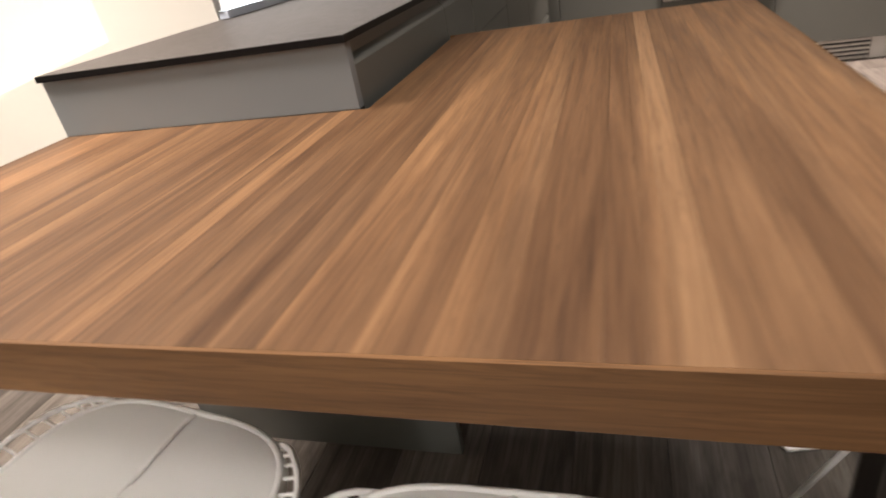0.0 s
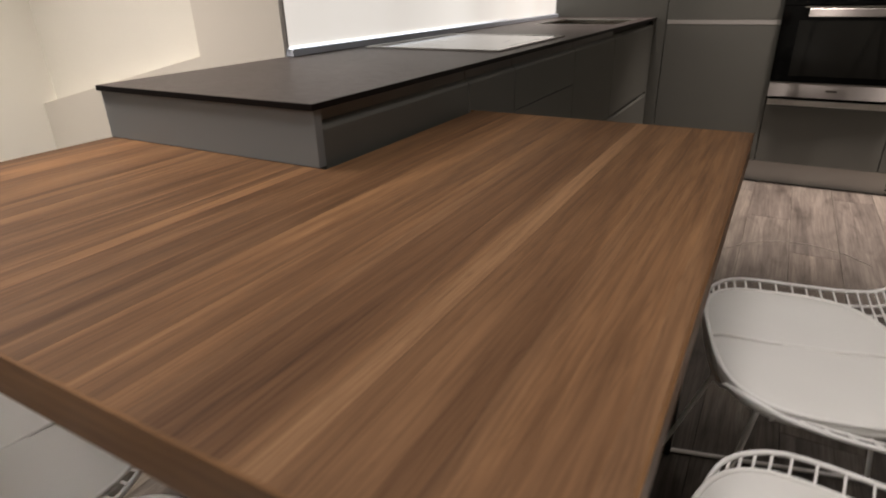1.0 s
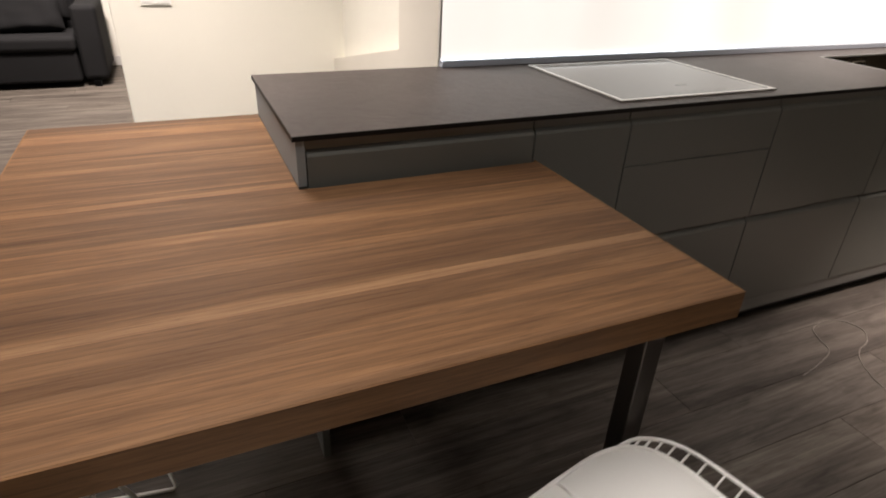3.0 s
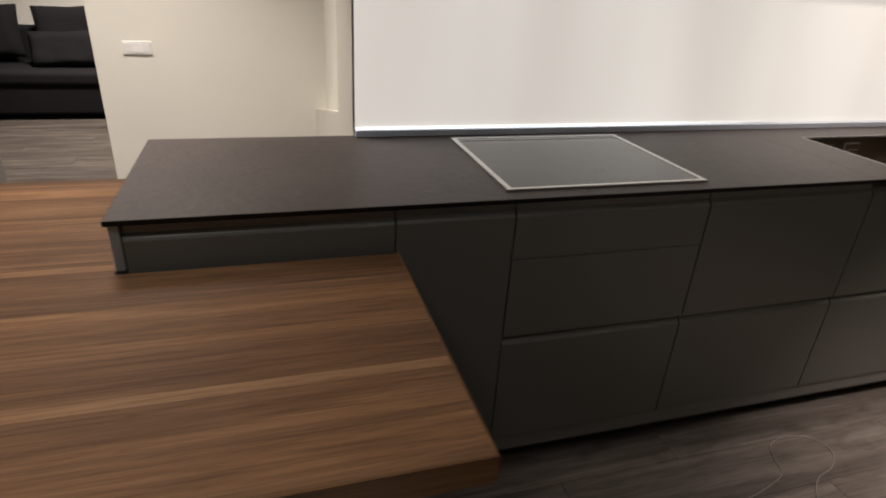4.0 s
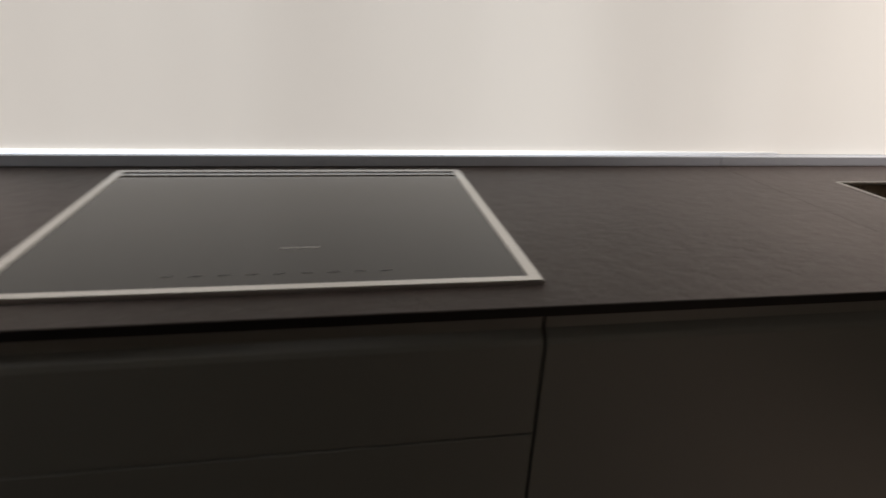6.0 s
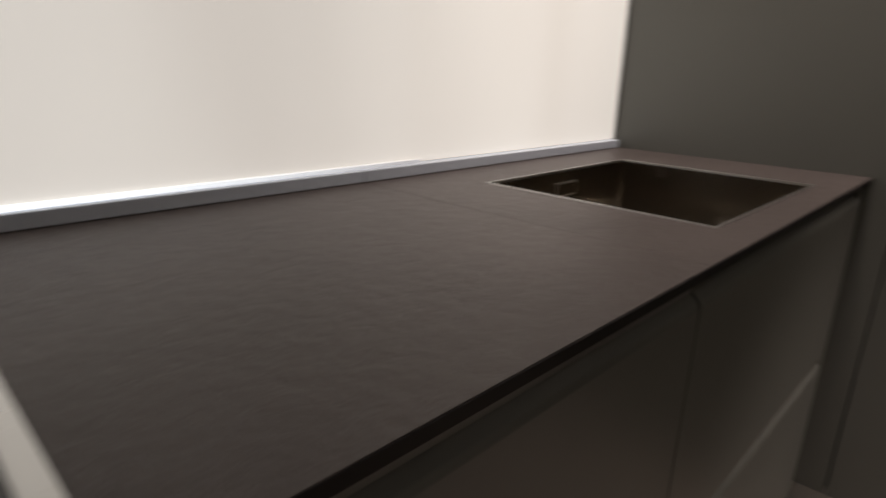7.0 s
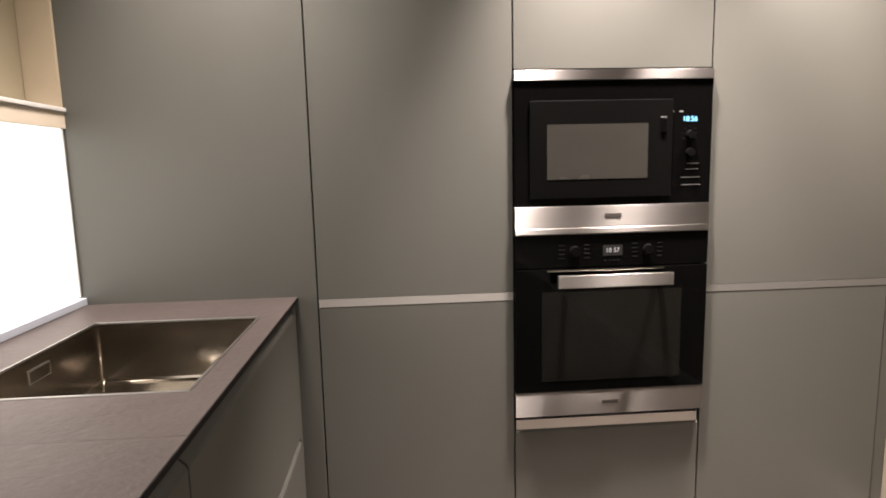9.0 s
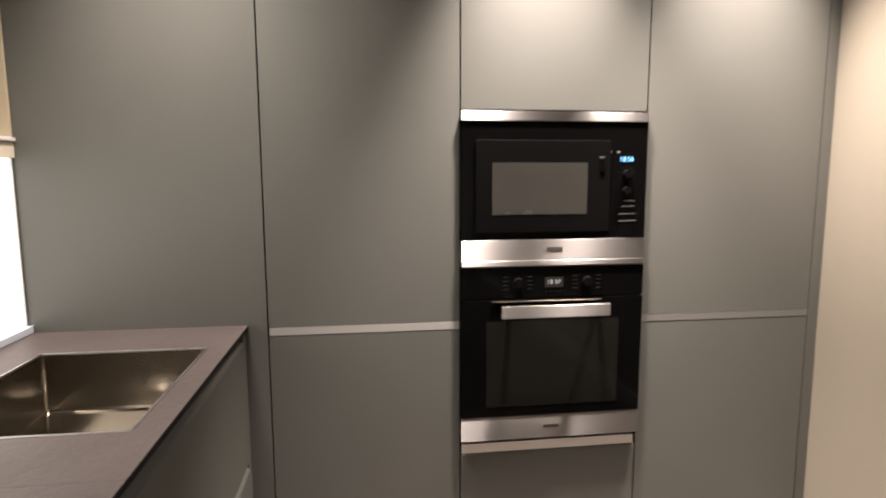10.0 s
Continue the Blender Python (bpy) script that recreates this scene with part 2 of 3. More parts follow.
def tube_bm(points, radius, sides=6, closed=False, bm=None):
    """A round bar along points."""
    bm = bm or bmesh.new()
    pts = [Vector(p) for p in points]
    rings, n = [], len(pts)
    side = None
    for i, p in enumerate(pts):
        a, b = (pts[i - 1], pts[(i + 1) % n]) if closed else (pts[max(i - 1, 0)], pts[min(i + 1, n - 1)])
        d = (b - a).normalized()
        if side is None:
            side = d.orthogonal().normalized()
        side = (side - d * side.dot(d)).normalized()
        up = d.cross(side)
        rings.append([bm.verts.new(p + radius * (math.cos(q) * side + math.sin(q) * up)) for q in (2 * math.pi * k / sides for k in range(sides))])
    for i in range(n if closed else n - 1):
        r, s = rings[i], rings[(i + 1) % n]
        for k in range(sides):
            bm.faces.new((r[k], r[(k + 1) % sides], s[(k + 1) % sides], s[k]))
    if not closed:
        bm.faces.new(rings[0][::-1])
        bm.faces.new(rings[-1])
    return bm

# ---- the large structure ----
TOP, TBL, FACE, FRONT = 0.91, 0.793, 3.008, 0.615


def wall(name, lo, hi, mat, label, bevel=0.0):
    return tagged(slab(name, lo, hi, mat, bevel=bevel), label, "wall", kind="structure")


floor = tagged(slab("floor", (-5.2, -4.2, -0.12), (2.7, 3.8, -0.004), JOINT), "grey-brown oak laminate floor laid in long boards", "floor", kind="structure")
tagged(slab("ceiling", (-5.2, -4.2, 2.66), (2.7, 3.8, 2.76), CEIL), "plain white plaster ceiling", "ceiling", kind="structure")
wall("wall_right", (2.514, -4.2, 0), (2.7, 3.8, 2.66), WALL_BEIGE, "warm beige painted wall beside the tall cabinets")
wall("wall_south", (-5.2, -4.2, 0), (2.514, -4.05, 2.66), WALL, "warm white painted wall closing the room")
wall("wall_west", (-5.2, -4.05, 0), (-5.05, 3.8, 2.66), WALL, "warm white painted wall behind the dark sofa")
wall("wall_north", (-5.05, 3.66, 0), (2.514, 3.8, 2.66), WALL, "warm white painted wall behind the tall cabinets")
wall("wall_switches", (-1.60, -0.449, 0), (-1.455, 3.66, 2.66), WALL, "warm white wall that carries the light switches", 0.004)
wall("wall_kitchen", (-0.38, 0.601, 0), (-0.006, 3.66, 1.42), WALL, "warm white wall end behind the worktop", 0.004)
wall("wall_alcove_back", (-0.38, 0.601, 1.42), (-0.075, 3.66, 2.66), painted("beige_paint", (0.30, 0.26, 0.175), 0.7, 0.04), "beige painted back of the shallow alcove")
wall("wall_niche", (-1.455, 0.66, 0), (-0.38, 0.80, 2.66), WALL, "warm white recessed wall beside the light switches")
# Shade on this wall, put into a darker tone and a shallow sloping step.
SHADED_WALL = painted("wall_paint_shaded", (0.66, 0.635, 0.57), 0.7, 0.03, 0.1)
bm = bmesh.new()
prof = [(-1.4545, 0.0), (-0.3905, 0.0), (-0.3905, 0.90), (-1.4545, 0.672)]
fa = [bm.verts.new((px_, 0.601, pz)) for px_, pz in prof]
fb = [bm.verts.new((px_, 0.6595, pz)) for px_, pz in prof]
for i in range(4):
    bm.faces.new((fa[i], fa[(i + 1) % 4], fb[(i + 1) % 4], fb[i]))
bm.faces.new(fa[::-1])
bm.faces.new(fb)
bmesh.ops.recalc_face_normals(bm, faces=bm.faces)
tagged(part("wall_shade_step", bm, SHADED_WALL), "sloping wall step in a darker tone for shade", "wall", kind="structure")
tagged(slab("wall_end", (-0.39, 0.597, 0), (-0.007, 0.6008, 2.66), SHADED_WALL), "end face of the kitchen wall, toned darker for shade", "wall", kind="structure")
wall("wall_pillar", (-2.42, -3.2, 0), (-2.262, -1.324, 2.66), painted("olive_grey_paint", (0.20, 0.195, 0.175), 0.6, 0.04), "olive grey painted wall end beside the passage")
tagged(slab("baseboard_right", (2.499, -4.05, 0), (2.514, 3.06, 0.09), PLINTH, bevel=0.003), "pale skirting board along the wall", "skirting board", kind="structure")
tagged(slab("baseboard_west", (-5.05, -4.0, 0), (-5.035, 3.6, 0.09), PLINTH, bevel=0.003), "pale skirting board behind the sofa", "skirting board", kind="structure")


# ---- fitted kitchen: worktop run ----
def j_front(w, h, d=0.02, grip=True):
    """A drawer or door front with a finger grip cut back along its top edge; x is its depth, y its width."""
    bm = bmesh.new()
    prof = [(0, 0), (d, 0), (d, h - 0.018), (d - 0.003, h - 0.012), (0.004, h), (0, h)] if grip else [(0, 0), (d, 0), (d, h), (0, h)]
    a = [bm.verts.new((x, -w / 2, z)) for x, z in prof]
    b = [bm.verts.new((x, w / 2, z)) for x, z in prof]
    n = len(prof)
    for i in range(n):
        bm.faces.new((a[i], b[i], b[(i + 1) % n], a[(i + 1) % n]))
    bm.faces.new(a[::-1])
    bm.faces.new(b)
    bmesh.ops.bevel(bm, geom=bm.edges[:], offset=0.0008, segments=1, affect="EDGES")
    bmesh.ops.recalc_face_normals(bm, faces=bm.faces)
    return bm


def base_unit(y0, y1, fronts, label, z_low=0.12, z_top=0.86):
    """A worktop-height cabinet from y0 to y1; fronts: (name, bottom, top)."""
    mid = (y0 + y1) / 2
    unit = thing("base_cabinet", (0.3, mid, 0), label, "cabinet", "base cabinets under the worktop")
    b = (0.3, mid, 0)
    slab("body", (0.0, y0 + 0.001, z_low), (FRONT - 0.048, y1 - 0.001, z_top), CARCASS, unit, "", base=b)
    slab("front_rail", (FRONT - 0.0475, y0 + 0.001, z_low), (FRONT - 0.022, y1 - 0.001, 0.8605), CARCASS, unit, "", base=b)
    # The sink unit's rail is near-black, its shade put into the colour.
    rail_in_light = y0 < 2.0
    slab("grip_rail", (FRONT - 0.045, y0 + 0.001, 0.861), (FRONT - (0.0125 if rail_in_light else 0.024), y1 - 0.001, 0.897), DIM_RAIL if rail_in_light else CARCASS, unit, "finger rail under the worktop", base=b)
    for name, z0, z1 in fronts:
        part(name, j_front(y1 - y0 - 0.002, z1 - z0, grip=z1 > 0.8 or z1 < 0.5), GREY, unit, "", (FRONT - 0.02 - 0.3, 0, z0))
    if any(0.47 < z1 < 0.50 for _, _, z1 in fronts):
        slab("grip_rail", (FRONT - 0.0215, y0 + 0.002, 0.478), (FRONT - 0.014, y1 - 0.002, 0.504), GRIP, unit, "grey aluminium finger rail between drawers", base=b)
    return unit


GRIP = brushed("grey_grip_profile", (0.15, 0.15, 0.145), 0.42, "y")
# Lit and dim copies of the rail grey; the tone carries the light.
PALE_RAIL = painted("grip_rail_lit", (0.31, 0.303, 0.288), 0.35, 0.04)
DIM_RAIL = painted("grip_rail_dim", (0.145, 0.143, 0.134), 0.35, 0.04)
GRIP_BRIGHT = brushed("bright_grip_profile", (0.72, 0.71, 0.69), 0.4, "x")
base_unit(0.022, 0.605, [("drawer_front", 0.735, 0.877), ("door", 0.122, 0.731)], "dark grey base cabinet with a shallow drawer above the table")
base_unit(0.607, 0.914, [("door", 0.122, 0.877)], "narrow dark grey base cabinet with one plain door")
base_unit(0.916, 1.504, [("drawer_front", 0.738, 0.877), ("drawer_front", 0.498, 0.7355), ("drawer_front", 0.122, 0.486)], "dark grey cabinet with three drawers under the hob")
base_unit(1.506, 2.104, [("drawer_front", 0.498, 0.877), ("drawer_front", 0.122, 0.486)], "dark grey cabinet with two deep drawers")
base_unit(2.106, 2.968, [("drawer_front", 0.498, 0.877), ("drawer_front", 0.122, 0.486)], "dark grey cabinet with two deep fronts under the sink", z_top=0.70)

end_panel = thing("end_panel", (0.31, 0.01, 0), "flat grey laminate end panel closing the cabinet run", "panel")
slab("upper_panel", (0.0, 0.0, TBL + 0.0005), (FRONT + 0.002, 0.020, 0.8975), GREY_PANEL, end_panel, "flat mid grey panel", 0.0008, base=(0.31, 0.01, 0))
# The darker grey here paints in the shade under the table.
slab("lower_panel", (0.0, 0.0, 0.0), (FRONT + 0.055, 0.020, TBL - 0.0765), GREY, end_panel, "lower panel in darker grey for the table's shade", 0.0008, base=(0.31, 0.01, 0))
slab("panel_core", (0.0, 0.0, TBL - 0.076), (FRONT + 0.002, 0.020, TBL), CARCASS, end_panel, base=(0.31, 0.01, 0))
tagged(slab("corner_trim", (FRONT - 0.022, 2.970, 0.12), (FRONT - 0.004, FACE - 0.001, 0.8975), GREY, bevel=0.001), "narrow grey filler strip in the cabinet corner", "trim", kind="structure")
tagged(slab("plinth_run", (0.50, 0.022, 0.0), (0.555, FACE + 0.04, 0.118), CARCASS), "dark recessed plinth under the base cabinets", "plinth", kind="structure")
tagged(slab("plinth_trim", (FRONT - 0.030, 0.622, 0.066), (FRONT - 0.006, 2.967, 0.1195), DIM_RAIL, bevel=0.001), "slim grey trim along the foot of the cabinets", "trim", kind="structure")


def ring_bm(lo, hi, hlo, hhi, z0, z1, bevel=0.0):
    """A flat sheet with a rectangular hole through it."""
    bm = bmesh.new()

    def loop(a, b, z):
        return [bm.verts.new((x, y, z)) for x, y in ((a[0], a[1]), (b[0], a[1]), (b[0], b[1]), (a[0], b[1]))]
    o0, o1, i0, i1 = loop(lo, hi, z0), loop(lo, hi, z1), loop(hlo, hhi, z0), loop(hlo, hhi, z1)
    for k in range(4):
        m = (k + 1) % 4
        bm.faces.new((o1[k], o1[m], i1[m], i1[k]))
        bm.faces.new((o0[m], o0[k], i0[k], i0[m]))
        bm.faces.new((o0[k], o0[m], o1[m], o1[k]))
        bm.faces.new((i0[m], i0[k], i1[k], i1[m]))
    if bevel:
        bmesh.ops.bevel(bm, geom=[e for e in bm.edges if all(abs(v.co.z - z1) < 1e-6 for v in e.verts) and len({v for v in e.verts} & set(i1)) != 1], offset=bevel, segments=2, affect="EDGES")
    return bm


SINK_LO, SINK_HI = (0.1535, 2.276), (0.5625, 2.785)
worktop = thing("worktop", (0, 0, TOP), "thin dark brown-grey stone worktop with a slate texture", "worktop")
slab("slab", (-0.003, -0.006, 0.898), (0.6195, 2.1029, TOP), STONE, worktop, "", 0.0005, base=(0, 0, TOP))
part("sink_slab", ring_bm((-0.003, 2.1032), (0.6195, FACE - 0.001), SINK_LO, SINK_HI, 0.898 - TOP, 0.0, 0.0003), STONE, worktop)

slab("edge_band", (0.6197, -0.0062, 0.8982), (0.6209, FACE - 0.001, TOP - 0.001), STONE_CORE, worktop, "near-black front edge", base=(0, 0, TOP))
slab("edge_band", (-0.003, -0.0076, 0.8982), (0.6209, -0.0064, TOP - 0.001), STONE_CORE, worktop, "near-black end edge", base=(0, 0, TOP))
upstand = thing("upstand", (0, 1.82, TOP), "low pale aluminium upstand with a painted gleam along the worktop", "upstand")
for y0, y1 in ((0.601, 2.1022), (2.1034, FACE - 0.001)):
    slab("profile", (-0.0055, y0, TOP + 0.0005), (0.024, y1, 0.931), UPSTAND, upstand, "", 0.0015, base=(0, 1.82, TOP))
slab("gleam_strip", (0.0048, 0.604, 0.9312), (0.0100, 2.25, 0.9375), GLEAM, upstand, "glowing strip that paints the splashback's reflection", base=(0, 1.82, TOP))
splash = thing("splashback", (-0.03, 1.82, 0.932), "softly glowing white glass splashback with an aluminium edge", "splashback")
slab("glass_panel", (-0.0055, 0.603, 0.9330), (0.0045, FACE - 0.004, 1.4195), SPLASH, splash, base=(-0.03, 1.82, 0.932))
slab("edge_strip", (-0.006, 0.594, 0.9330), (0.010, 0.6005, 2.3), ALU, splash, "slim aluminium edge strip", 0.001, base=(-0.03, 1.82, 0.932))
slab("corner_strip", (0.0048, FACE - 0.0085, 0.9330), (0.0120, FACE - 0.0045, 1.4070), ALU, splash, "slim aluminium corner strip", 0.0008, base=(-0.03, 1.82, 0.932))
shelf = thing("light_shelf", (0, 1.8, 1.43), "cream light pelmet with a pale ledge over the splashback", "pelmet")
slab("fascia", (0.008, 0.601, 1.408), (0.018, FACE - 0.002, 1.452), painted("cream_fascia", (0.62, 0.55, 0.44), 0.5, 0.03), shelf, "", 0.001, base=(0, 1.8, 1.43))
slab("ledge", (-0.074, 0.601, 1.4525), (0.024, FACE - 0.002, 1.464), PLINTH, shelf, "", 0.002, base=(0, 1.8, 1.43))
alcove_post = tagged(slab("alcove_post", (-0.01, 2.712, 1.4645), (0.02, 2.728, 2.655), painted("cream_post", (0.50, 0.45, 0.35), 0.5, 0.03), bevel=0.002), "slim cream upright post standing on the ledge", "post")
tagged(slab("beige_board", (-0.074, 2.996, 1.4645), (0.016, 3.0065, 2.655), painted("pale_beige_side", (0.44, 0.375, 0.27), 0.6, 0.03), bevel=0.001), "pale beige side board of the alcove", "panel")

# hob
hob = thing("induction_hob", (0.3175, 1.209, TOP), "dark glass induction hob in a steel frame", "hob")
HOB_GLASS = material("hob_glass", (0.012, 0.011, 0.010), 0.13, coat=0.1, spec=0.42)[0]
part("frame", ring_bm((-0.2500, -0.305), (0.2500, 0.305), (-0.2335, -0.289), (0.236, 0.289), 0.0005, 0.006, 0.0012), STEEL_TOP, hob, "polished steel frame")
slab("glass", (-0.233, -0.2885, 0.0005), (0.2355, 0.2885, 0.0045), HOB_GLASS, hob)
slab("rear_rail", (-0.2150, -0.2895, 0.0046), (-0.2115, 0.2895, 0.0062), STEEL_TOP, hob)
MARK = material("pale_print", (0.5, 0.5, 0.5), 0.5)[0]
slab("maker_mark", (0.128, 0.0, 0.0046), (0.132, 0.048, 0.0049), MARK, hob)
for k in range(9):
    yk = -0.12 + 0.03 * k
    slab("touch_mark", (0.205, yk, 0.0046), (0.2075, yk + 0.012, 0.0048), material("dim_print", (0.09, 0.09, 0.09), 0.5)[0] if k == 0 else bpy.data.materials["dim_print"], hob)

# sink
sink = thing("kitchen_sink", (0.358, 2.5305, TOP), "brushed steel square sink set flush in the worktop", "sink")


def basin_bm(w, l, depth, r=0.006):
    bm = bmesh.new()
    rings = []
    for z, inset, rr in ((0.0, 0.0, r), (-depth + 0.008, 0.002, r), (-depth + 0.002, 0.004, r), (-depth, 0.010, r), (-depth - 0.005, 0.145, r)):
        ring = []
        for cx, cy, a0 in ((1, 1, 0), (-1, 1, 90), (-1, -1, 180), (1, -1, 270)):
            for k in range(5):
                a = radians(a0 + 22.5 * k)
                ring.append(bm.verts.new((cx * (w / 2 - inset - rr) + rr * math.cos(a), cy * (l / 2 - inset - rr) + rr * math.sin(a), z)))
        rings.append(ring)
    for a, b in zip(rings, rings[1:]):
        n = len(a)
        for k in range(n):
            bm.faces.new((a[(k + 1) % n], a[k], b[k], b[(k + 1) % n]))
    bm.faces.new(rings[-1])
    return bm


part("rim", ring_bm((-0.2040, -0.2540), (0.2040, 0.2540), (-0.1990, -0.2490), (0.1990, 0.2490), -0.008, 0.0015, 0.0008), STEEL_TOP, sink, "bright steel rim")
basin = part("basin", basin_bm(0.398, 0.498, 0.150), STEEL_DARK, sink, "", (0, 0, -0.003))
slab("overflow_frame", (-0.1985, -0.032, -0.055), (-0.1962, 0.043, -0.025), STEEL_TOP, sink, "rectangular overflow cover", 0.001)
slab("overflow_slot", (-0.1961, -0.029, -0.052), (-0.1955, 0.040, -0.028), STEEL_DARK, sink)
drain = bmesh.new()
bmesh.ops.create_cone(drain, cap_ends=True, segments=28, radius1=0.042, radius2=0.038, depth=0.006)
drain_ob = part("drain", drain, STEEL_TOP, sink, "round steel drain", (0, 0, -0.153))
ring = bmesh.new()
bmesh.ops.create_cone(ring, cap_ends=True, segments=28, radius1=0.02, radius2=0.016, depth=0.005)
part("plug", ring, STEEL_DARK, drain_ob, "", (0, 0, 0.005))


# ---- tall cabinets ----
def plain_front(w, h, d=0.02, chamfer_top=False, chamfer_bottom=False):
    """A tall front facing -y with optional finger grips at its ends; origin in the middle of its foot, back at y=0."""
    bm = bmesh.new()
    prof = [(0, 0)]
    prof += [(-0.004, 0), (-d + 0.003, 0.012), (-d, 0.018)] if chamfer_bottom else [(-d, 0)]
    prof += [(-d, h - 0.018), (-d + 0.003, h - 0.012), (-0.004, h)] if chamfer_top else [(-d, h)]
    prof.append((0, h))
    a = [bm.verts.new((-w / 2, y, z)) for y, z in prof]
    b = [bm.verts.new((w / 2, y, z)) for y, z in prof]
    n = len(prof)
    for i in range(n):
        bm.faces.new((a[(i + 1) % n], b[(i + 1) % n], b[i], a[i]))
    bm.faces.new(a)
    bm.faces.new(b[::-1])
    bmesh.ops.bevel(bm, geom=bm.edges[:], offset=0.0008, segments=1, affect="EDGES")
    bmesh.ops.recalc_face_normals(bm, faces=bm.faces)
    return bm


def tall_unit(x0, x1, label, split=True, niche=None, gap=0.026):
    mid = (x0 + x1) / 2
    unit = thing("tall_cabinet", (mid, FACE + 0.3, 0), label, "cabinet", "tall cabinets in one row")
    b = (mid, FACE + 0.3, 0)
    w = x1 - x0 - 0.0025

    def front(name, z0, z1, top=False, bottom=False):
        return part(name, plain_front(w, z1 - z0, 0.02, top, bottom), GREY, unit, "", (0, 0.02 - 0.3, z0))
    if niche:
        slab("body_side", (x0 + 0.001, FACE + 0.021, 0.13), (x0 + 0.004, 3.655, 2.58), CARCASS, unit, base=b)
        slab("body_side", (x1 - 0.004, FACE + 0.021, 0.13), (x1 - 0.001, 3.655, 2.58), CARCASS, unit, base=b)
        slab("body", (x0 + 0.005, FACE + 0.021, 0.13), (x1 - 0.005, 3.655, niche[0] - 0.012), CARCASS, unit, base=b)
        slab("body_top", (x0 + 0.005, FACE + 0.021, niche[1] + 0.01), (x1 - 0.005, 3.655, 2.58), CARCASS, unit, base=b)
        slab("grip_rail", (x0 + 0.005, FACE + 0.004, 0.454), (x1 - 0.005, FACE + 0.0205, niche[0] - 0.006), GRIP_BRIGHT, unit, "aluminium finger rail under the oven", base=b)
        front("drawer_front", 0.130, 0.466, top=True)
        front("upper_door", niche[1] + 0.006, 2.58)
    else:
        slab("body", (x0 + 0.001, FACE + 0.021, 0.13), (x1 - 0.001, 3.655, 2.58), CARCASS, unit, base=b)
        if split:
            front("lower_door", 0.130, 0.899 - gap)
            front("upper_door", 0.899, 2.58)
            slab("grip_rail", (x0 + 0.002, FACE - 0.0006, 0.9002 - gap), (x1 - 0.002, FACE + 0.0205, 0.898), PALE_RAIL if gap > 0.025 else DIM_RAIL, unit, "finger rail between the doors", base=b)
        else:
            front("panel", 0.130, 2.58)
    return unit


OVX0, OVX1 = 1.2665, 1.8635
tall_unit(-0.03, 0.677, "plain dark grey tall corner panel behind the sink", split=False)
tall_unit(0.679, OVX0 - 0.001, "dark grey tall cabinet with a bright grip rail between its doors")
tall_unit(OVX0 + 0.001, OVX1 - 0.001, "dark grey tall cabinet holding the oven and the microwave", niche=(0.492, 1.548))
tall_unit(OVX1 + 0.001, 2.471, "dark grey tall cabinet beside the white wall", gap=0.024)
tagged(slab("wall_trim_tall", (2.474, FACE + 0.003, 0.13), (2.5125, FACE + 0.02, 2.655), GREY, bevel=0.001), "narrow grey filler panel against the wall", "trim", kind="structure")
tagged(slab("trim_top", (-0.03, FACE + 0.012, 2.583), (2.473, FACE + 0.03, 2.659), GREY, bevel=0.001), "grey filler board above the tall cabinets", "trim", kind="structure")
plinth = thing("plinth_tall", (1.3, FACE + 0.05, 0), "pale glossy plinth under the tall cabinets", "plinth", kind="structure")
slab("board", (0.56, FACE + 0.045, 0.0), (1.925, FACE + 0.06, 0.128), PLINTH, plinth, "", 0.001, base=(1.3, FACE + 0.05, 0))
slab("board", (2.385, FACE + 0.045, 0.0), (2.5125, FACE + 0.06, 0.128), PLINTH, plinth, "", 0.001, base=(1.3, FACE + 0.05, 0))
grille = thing("vent_grille", (2.155, FACE + 0.05, 0), "dark slotted ventilation grille in the plinth", "vent")
slab("backing", (1.927, FACE + 0.056, 0.002), (2.383, FACE + 0.06, 0.126), BLACK, grille, base=(2.155, FACE + 0.05, 0))
for k in range(5):
    slab("slat", (1.927, FACE + 0.042, 0.006 + 0.025 * k), (2.383, FACE + 0.055, 0.019 + 0.025 * k), PLINTH, grille, "", 0.001, base=(2.155, FACE + 0.05, 0))

# oven and microwave
YF = FACE - 0.002


def bar(parent, base, x0, x1, z0, z1, y, mat, name="printed_mark", d=0.0006):
    return slab(name, (x0, y - d, z0), (x1, y, z1), mat, parent, base=base)


PRINT = material("grey_print", (0.013, 0.013, 0.013), 0.5, spec=0.06)[0]
BRIGHT = material("white_print", (0.13, 0.13, 0.13), 0.5, spec=0.2)[0]
LOGO = material("dark_engraving", (0.05, 0.045, 0.04), 0.5)[0]
WINDOW = material("oven_window_glass", (0.008, 0.008, 0.007), 0.10, spec=0.28)[0]
MW_WINDOW = painted("microwave_window_mesh", (0.034, 0.033, 0.029), 0.25, 0.15, 0.02, 0.3)
GLOW = bpy.data.materials.new("blue_display")
GLOW.use_nodes = True
gb = GLOW.node_tree.nodes["Principled BSDF"]
gb.inputs["Base Color"].default_value = (0.1, 0.3, 0.6, 1)
gb.inputs["Emission Color"].default_value = (0.25, 0.6, 1.0, 1)
gb.inputs["Emission Strength"].default_value = 0.8
DIMGLOW = GLOW.copy()
DIMGLOW.name = "grey_display"
db = DIMGLOW.node_tree.nodes["Principled BSDF"]
db.inputs["Base Color"].default_value = (0.3, 0.3, 0.3, 1)
db.inputs["Emission Color"].default_value = (0.7, 0.85, 1.0, 1)
db.inputs["Emission Strength"].default_value = 0.05


